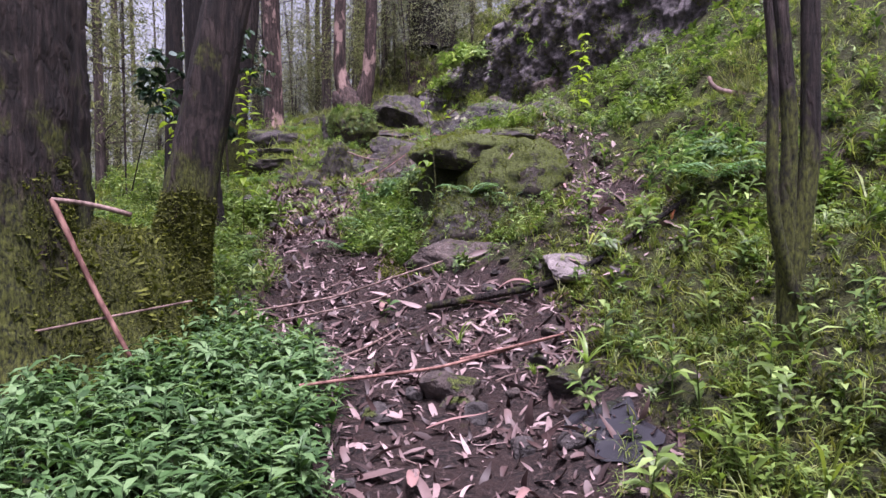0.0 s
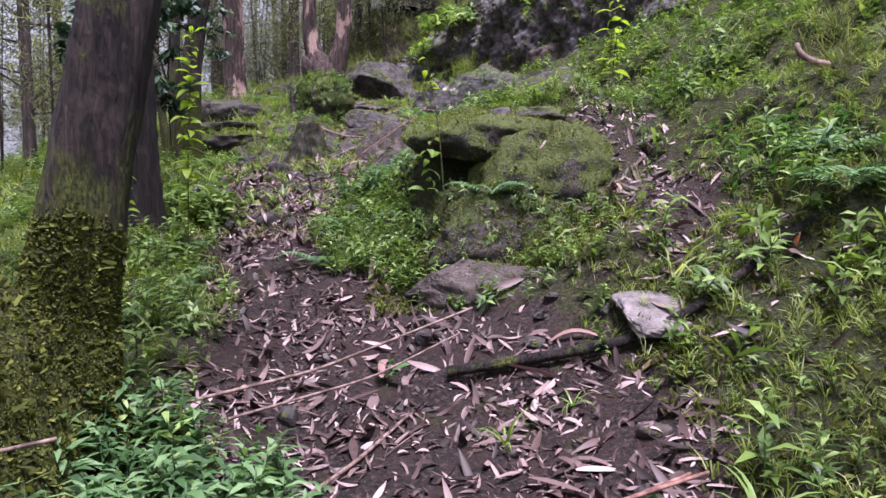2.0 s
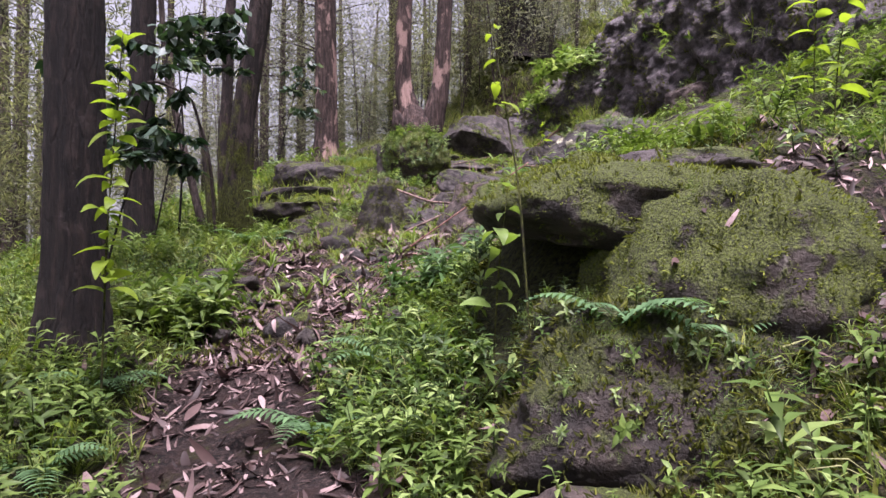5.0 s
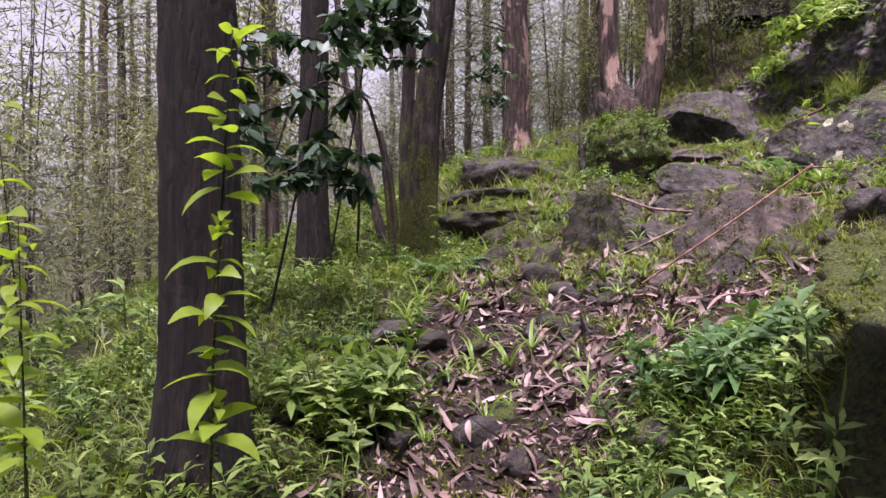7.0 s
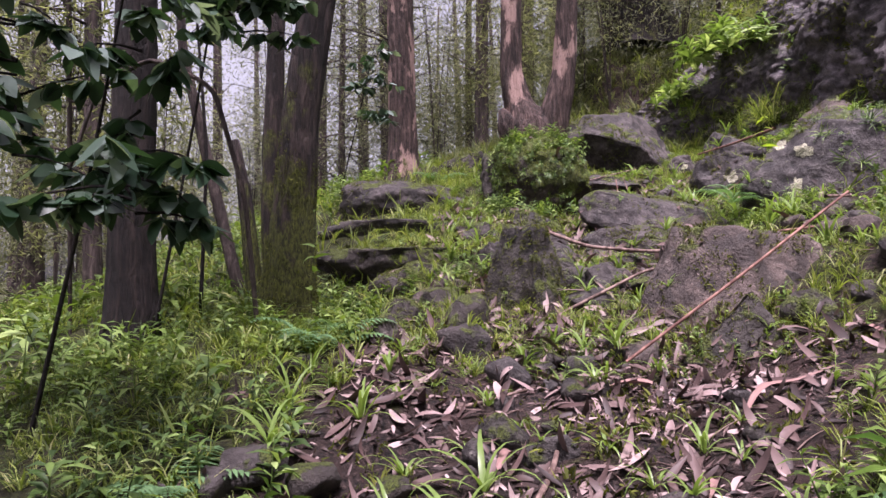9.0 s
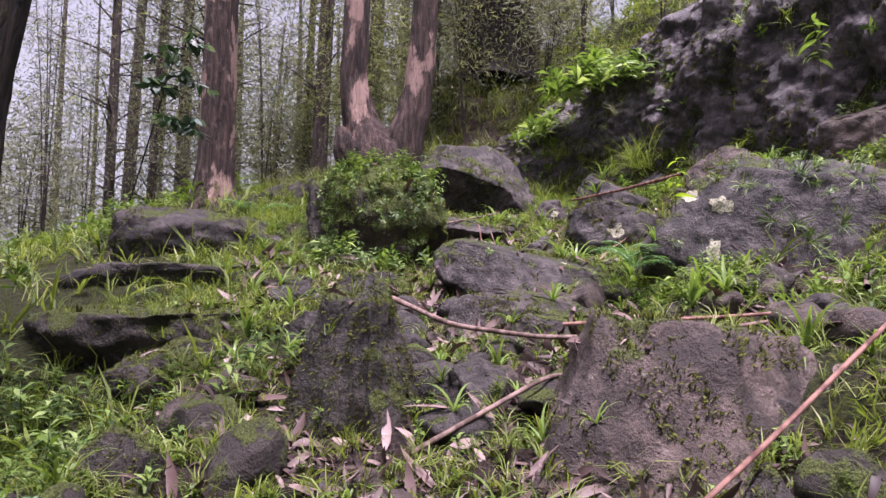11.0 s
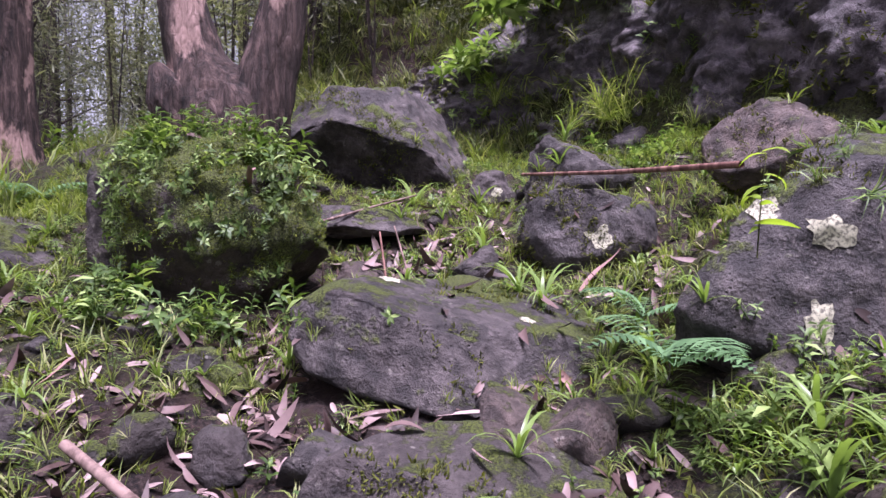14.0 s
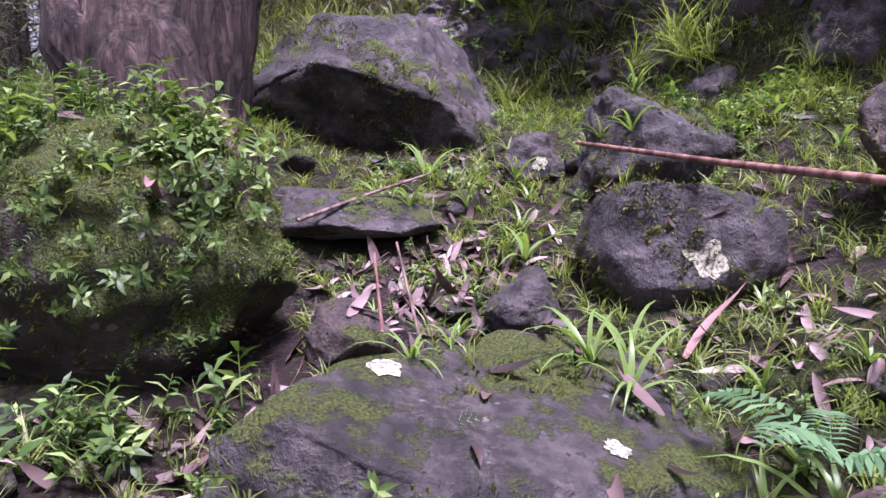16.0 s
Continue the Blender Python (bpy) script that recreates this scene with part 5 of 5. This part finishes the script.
# ---- sticks, bark and fallen leaves ----
def stick(points, r0, r1, material, label, name="fallen_branch", category="branch", sides=9):
    P = np.array(points, float)
    ob = new(name, quad_mesh(name, *tube(P - P[0], np.linspace(r0, r1, len(P)) * (0.72 if r0 < 0.025 else 1.0), sides, 0.1, 0, 3, 0.06), material))
    ob.matrix_world = pose(*P[0])
    return tagged(ob, label, category)


def lying(pts, up=0.02):
    x, y = np.array([p[0] for p in pts], float), np.array([p[1] for p in pts], float)
    z, _, _ = drop(x, y)
    return [(a, b_, c_ + up) for a, b_, c_ in zip(x, y, z)]


stick([(-1.3, 4.72, 1.22), (-0.7, 5.0, 1.3), (0.02, 5.32, 1.52)], 0.012, 0.008, WOOD, "long dry stick lying across the trail")
stick([(-1.0, 4.72, 1.18), (-0.45, 4.98, 1.27), (-0.05, 5.2, 1.42)], 0.009, 0.006, WOOD, "thin dry stick beside a longer one")
stick([(-0.68, 3.72, 0.98), (0.0, 3.93, 1.02), (0.62, 4.14, 1.14)], 0.013, 0.01, WOOD_RED, "reddish stripped branch lying across the trail")
stick([(0.1, 3.98, 1.05), (0.66, 4.1, 1.16)], 0.012, 0.008, WOOD_RED, "reddish stripped bark strip on the trail")
stick(lying([(-0.75, 4.3), (-0.5, 4.75), (-0.3, 5.1)]), 0.013, 0.01, WOOD, "bent dry stick in leaf litter")
stick(lying([(-0.1, 5.4), (0.35, 5.33), (0.75, 5.28), (1.1, 5.3), (1.35, 5.32), (1.8, 5.5)], 0.05), 0.03, 0.02, BARK_DARK, "dark root snaking over the trail", "root", "root")
stick([(-1.93, 3.87, 1.90), (-1.72, 3.85, 1.45), (-1.5, 3.82, 1.05)], 0.022, 0.016, WOOD_RED, "broken pink-brown pole leaning among herbs")
stick([(-1.93, 3.87, 1.90), (-1.75, 3.9, 1.88), (-1.57, 3.95, 1.82)], 0.016, 0.02, WOOD, "broken bark flap on top of a pole")
stick([(-2.25, 3.8, 1.2), (-1.7, 3.85, 1.3), (-1.25, 3.9, 1.38)], 0.011, 0.008, WOOD, "thin dry cane lying on herbs")
stick([(-1.14, 10.78, 2.5), (-0.62, 10.92, 2.88), (-0.06, 11.1, 3.3)], 0.011, 0.009, WOOD_RED, "thin reddish stick leaning on a rock")
stick([(-0.1, 11.3, 3.3), (0.15, 11.7, 3.34)], 0.014, 0.01, WOOD, "dry stick end on a rock")
stick([(-1.9, 13.45, 3.38), (-1.6, 13.2, 3.26), (-1.3, 12.95, 3.13), (-0.85, 12.8, 3.08), (-0.2, 12.72, 3.1), (0.9, 12.75, 3.28)], 0.022, 0.016, WOOD, "long bent branch lying over stones")
stick([(-0.75, 12.72, 3.15), (0.0, 12.62, 3.2), (0.5, 12.5, 3.25)], 0.015, 0.012, WOOD_RED, "peeled reddish branch lying over stones")
stick([(0.33, 14.0, 4.19), (0.18, 15.0, 4.25), (0.0, 16.15, 4.34)], 0.02, 0.014, WOOD_RED, "straight pinkish stick resting on rocks")
stick([(-1.32, 15.75, 4.02), (-1.0, 16.0, 4.12), (-0.72, 16.15, 4.2)], 0.013, 0.008, WOOD, "dry stick on the ground")
stick([(-0.98, 14.98, 3.72), (-1.0, 15.2, 3.95)], 0.009, 0.007, WOOD_RED, "short stick poking from grass")
stick([(-0.86, 14.95, 3.7), (-0.92, 15.25, 3.98)], 0.009, 0.006, WOOD, "short stick poking from grass")
stick(lying([(-1.55, 9.6), (-1.45, 9.95), (-1.42, 10.3)]), 0.018, 0.012, WOOD, "curved piece of branch on the trail")
stick(lying([(-1.9, 10.5), (-1.6, 10.7)]), 0.012, 0.01, WOOD, "short dry stick on the trail")
stick(lying([(-1.5, 11.9), (-0.9, 12.15), (-0.5, 12.4)], 0.03), 0.016, 0.012, WOOD, "dry branch between rocks")
stick([(-4.35, 11.0, 3.55), (-4.15, 11.0, 4.05), (-3.8, 11.0, 4.22), (-3.45, 11.1, 4.05), (-3.3, 11.2, 3.4), (-3.32, 11.4, 2.6)], 0.016, 0.022, BARK_FAR, "bare grey branch bent into an arch")
stick([(-3.9, 12.3, 2.75), (-4.15, 12.3, 3.7), (-4.4, 12.3, 4.7), (-4.6, 12.4, 6.5)], 0.05, 0.03, BARK_FAR, "slim leaning grey stem", "leaning_stem", "tree")
stick([(-3.95, 11.8, 2.6), (-3.9, 11.8, 3.8), (-4.0, 11.8, 5.0)], 0.02, 0.012, BARK_DARK, "thin upright dark stem", "thin_stem", "tree")
stick([(-3.7, 12.3, 2.6), (-3.72, 12.3, 3.9), (-3.6, 12.3, 5.4)], 0.022, 0.012, BARK_DARK, "thin upright dark stem", "thin_stem", "tree")
stick([(2.9, 7.0, 3.0), (2.72, 7.0, 3.02), (2.6, 7.1, 3.1), (2.62, 7.15, 3.2)], 0.03, 0.02, WOOD, "pale bleached branch curl on the bank")

leaf_meshes = [quad_mesh("fallen_leaf", *moved(p, scale=1.25), LITTER) for p in dead]
g = random.Random(9)
n = 0
while n < 190:
    lx, ly = g.uniform(-2.4, 1.7), g.uniform(2.4, 16)
    if g.random() > float(litter_density(np.array([lx]), np.array([ly]))[0]):
        continue
    z, nx, ny = drop(np.array([lx]), np.array([ly]))
    if float(z[0]) - ground_z(lx, ly) > 0.1 and g.random() < 0.8:
        continue
    ob = new("fallen_leaf", leaf_meshes[n % len(leaf_meshes)])
    ob.matrix_world = pose(lx, ly, float(z[0]) + 0.02, -math.degrees(math.asin(max(-0.9, min(0.9, ny[0])))) + g.gauss(0, 12), math.degrees(math.asin(max(-0.9, min(0.9, nx[0])))) + g.gauss(0, 12), g.uniform(0, 360))
    tagged(ob, "large curled pinkish-brown eucalyptus leaf on the ground", "leaf", "fallen leaves on the trail")
    n += 1

strips = []
for i in range(6):
    r = np.random.default_rng(600 + i)
    V, F = blade(r.uniform(0.3, 0.6), r.uniform(0.03, 0.055), r.uniform(-0.6, 0.6), 0, 9, r.uniform(0.4, 1.0), 0.5, r.uniform(-0.2, 0.2))
    V = V + np.stack([0 * V[:, 0], 0.05 * np.sin(V[:, 0] * r.uniform(4, 9)), 0.02 * np.sin(V[:, 0] * 14)], -1)
    strips.append(quad_mesh("bark_strip", V - V.mean(0) * (1, 1, 0), F, BARK_STRIP))
places = [(0.6, 5.45), (0.25, 5.3), (0.95, 5.1), (-0.4, 5.6), (0.1, 3.6), (-0.1, 3.2), (0.35, 3.0), (1.15, 6.8), (1.35, 6.2), (-1.6, 8.3), (-1.55, 8.7), (-1.2, 10.7), (-1.6, 10.1), (-0.5, 10.5), (-0.2, 10.6),
          (-0.05, 10.9), (-0.4, 13.0), (0.1, 12.9), (-2.2, 14.2), (-1.6, 14.85), (-1.5, 14.3), (-0.35, 14.1), (0.1, 14.9), (-0.9, 9.9), (-1.3, 12.6), (-2.1, 12.6)]
for i, (bx, by) in enumerate(places):
    z, nx, ny = drop(np.array([bx]), np.array([by]))
    ob = new("bark_strip", strips[i % 6])
    ob.matrix_world = pose(bx, by, float(z[0]) + 0.025, -math.degrees(math.asin(max(-0.6, min(0.6, ny[0])))), math.degrees(math.asin(max(-0.6, min(0.6, nx[0])))), g.uniform(0, 360))
    tagged(ob, "curled strip of shed reddish eucalyptus bark", "bark", "shed bark strips")

orange = new("dead_leaf", quad_mesh("dead_leaf", *blade(0.12, 0.035, 1.2, 0, 6, 0.7, 0.8, -0.6), ORANGE))
orange.matrix_world = pose(1.71, 5.47, 1.88, 0, 0, 230)
tagged(orange, "dead orange leaf caught on a bank plant", "leaf")


# ---- lichen and water ----
def film(name, target, start, way, radius, material, label, category, seed, lift=0.004, stretch=(1, 1), kind="", rings=7):
    """A thin irregular patch that follows the surface it lies on."""
    way = Vector(way).normalized()
    side = way.cross(Vector((0, 0, 1)))
    side = side.normalized() if side.length > 0.1 else Vector((1, 0, 0))
    other = side.cross(way)
    bvh = SURF
    first, _, _, _ = bvh.ray_cast(Vector(start), way)
    V = []
    seg = 30
    for i in range(rings):
        for j in range(seg):
            a = 6.2832 * j / seg
            e = radius * (1 + 0.55 * noise.noise(Vector((math.cos(a) * 1.8 + seed, math.sin(a) * 1.8, 2.0))) + 0.2 * noise.noise(Vector((math.cos(a) * 6 + seed, math.sin(a) * 6, 5.0)))) * (i + 0.02) / (rings - 1)
            o = Vector(start) + side * math.cos(a) * e * stretch[0] + other * math.sin(a) * e * stretch[1]
            hit, nrm, _, _ = bvh.ray_cast(o, way)
            if hit is not None and first is not None and abs((hit - first).dot(way)) < 1.6 * radius:
                V.append(tuple(hit + nrm * lift))
            else:
                V.append(V[-1] if V else tuple(first or o))
    ob = new(name, quad_mesh(name, V, grid_faces(rings, seg, True), material))
    return tagged(ob, label, category, kind=kind)


film("lichen_patch", None, (-0.98, 14.55, 6), (0, 0, -1), 0.045, LICHEN, "round white lichen spot on a dark rock", "lichen", 1, stretch=(1, 1.1))
film("lichen_patch", None, (-0.42, 14.35, 6), (0, 0, -1), 0.035, LICHEN, "pale lichen fleck on a dark rock", "lichen", 2)
film("lichen_patch", None, (0.33, 11.5, 4.02), (0, 1, 0), 0.049, LICHEN, "pale lichen patch on a boulder's face", "lichen", 3)
film("lichen_patch", None, (0.47, 11.5, 3.93), (0, 1, 0), 0.059, LICHEN, "pale lichen patch on a boulder's face", "lichen", 4)
film("lichen_patch", None, (0.40, 11.5, 3.62), (0, 1, 0), 0.063, LICHEN, "pale lichen patch on a boulder's face", "lichen", 5, stretch=(0.6, 1.5))
film("lichen_patch", None, (0.17, 14.4, 3.98), (0, 1, -0.1), 0.059, LICHEN, "ragged white lichen on a rounded rock", "lichen", 6)
film("lichen_patch", None, (-0.12, 15.6, 4.36), (0, 1, -0.15), 0.035, LICHEN, "pale lichen fleck on a small rock", "lichen", 7)
film("seep", None, (0.76, 3.42, 6), (0, 0, -1), 0.2, WATER, "dark wet seep of water beside the trail", "water", 8, 0.012, (0.8, 1.2), "structure", 14)
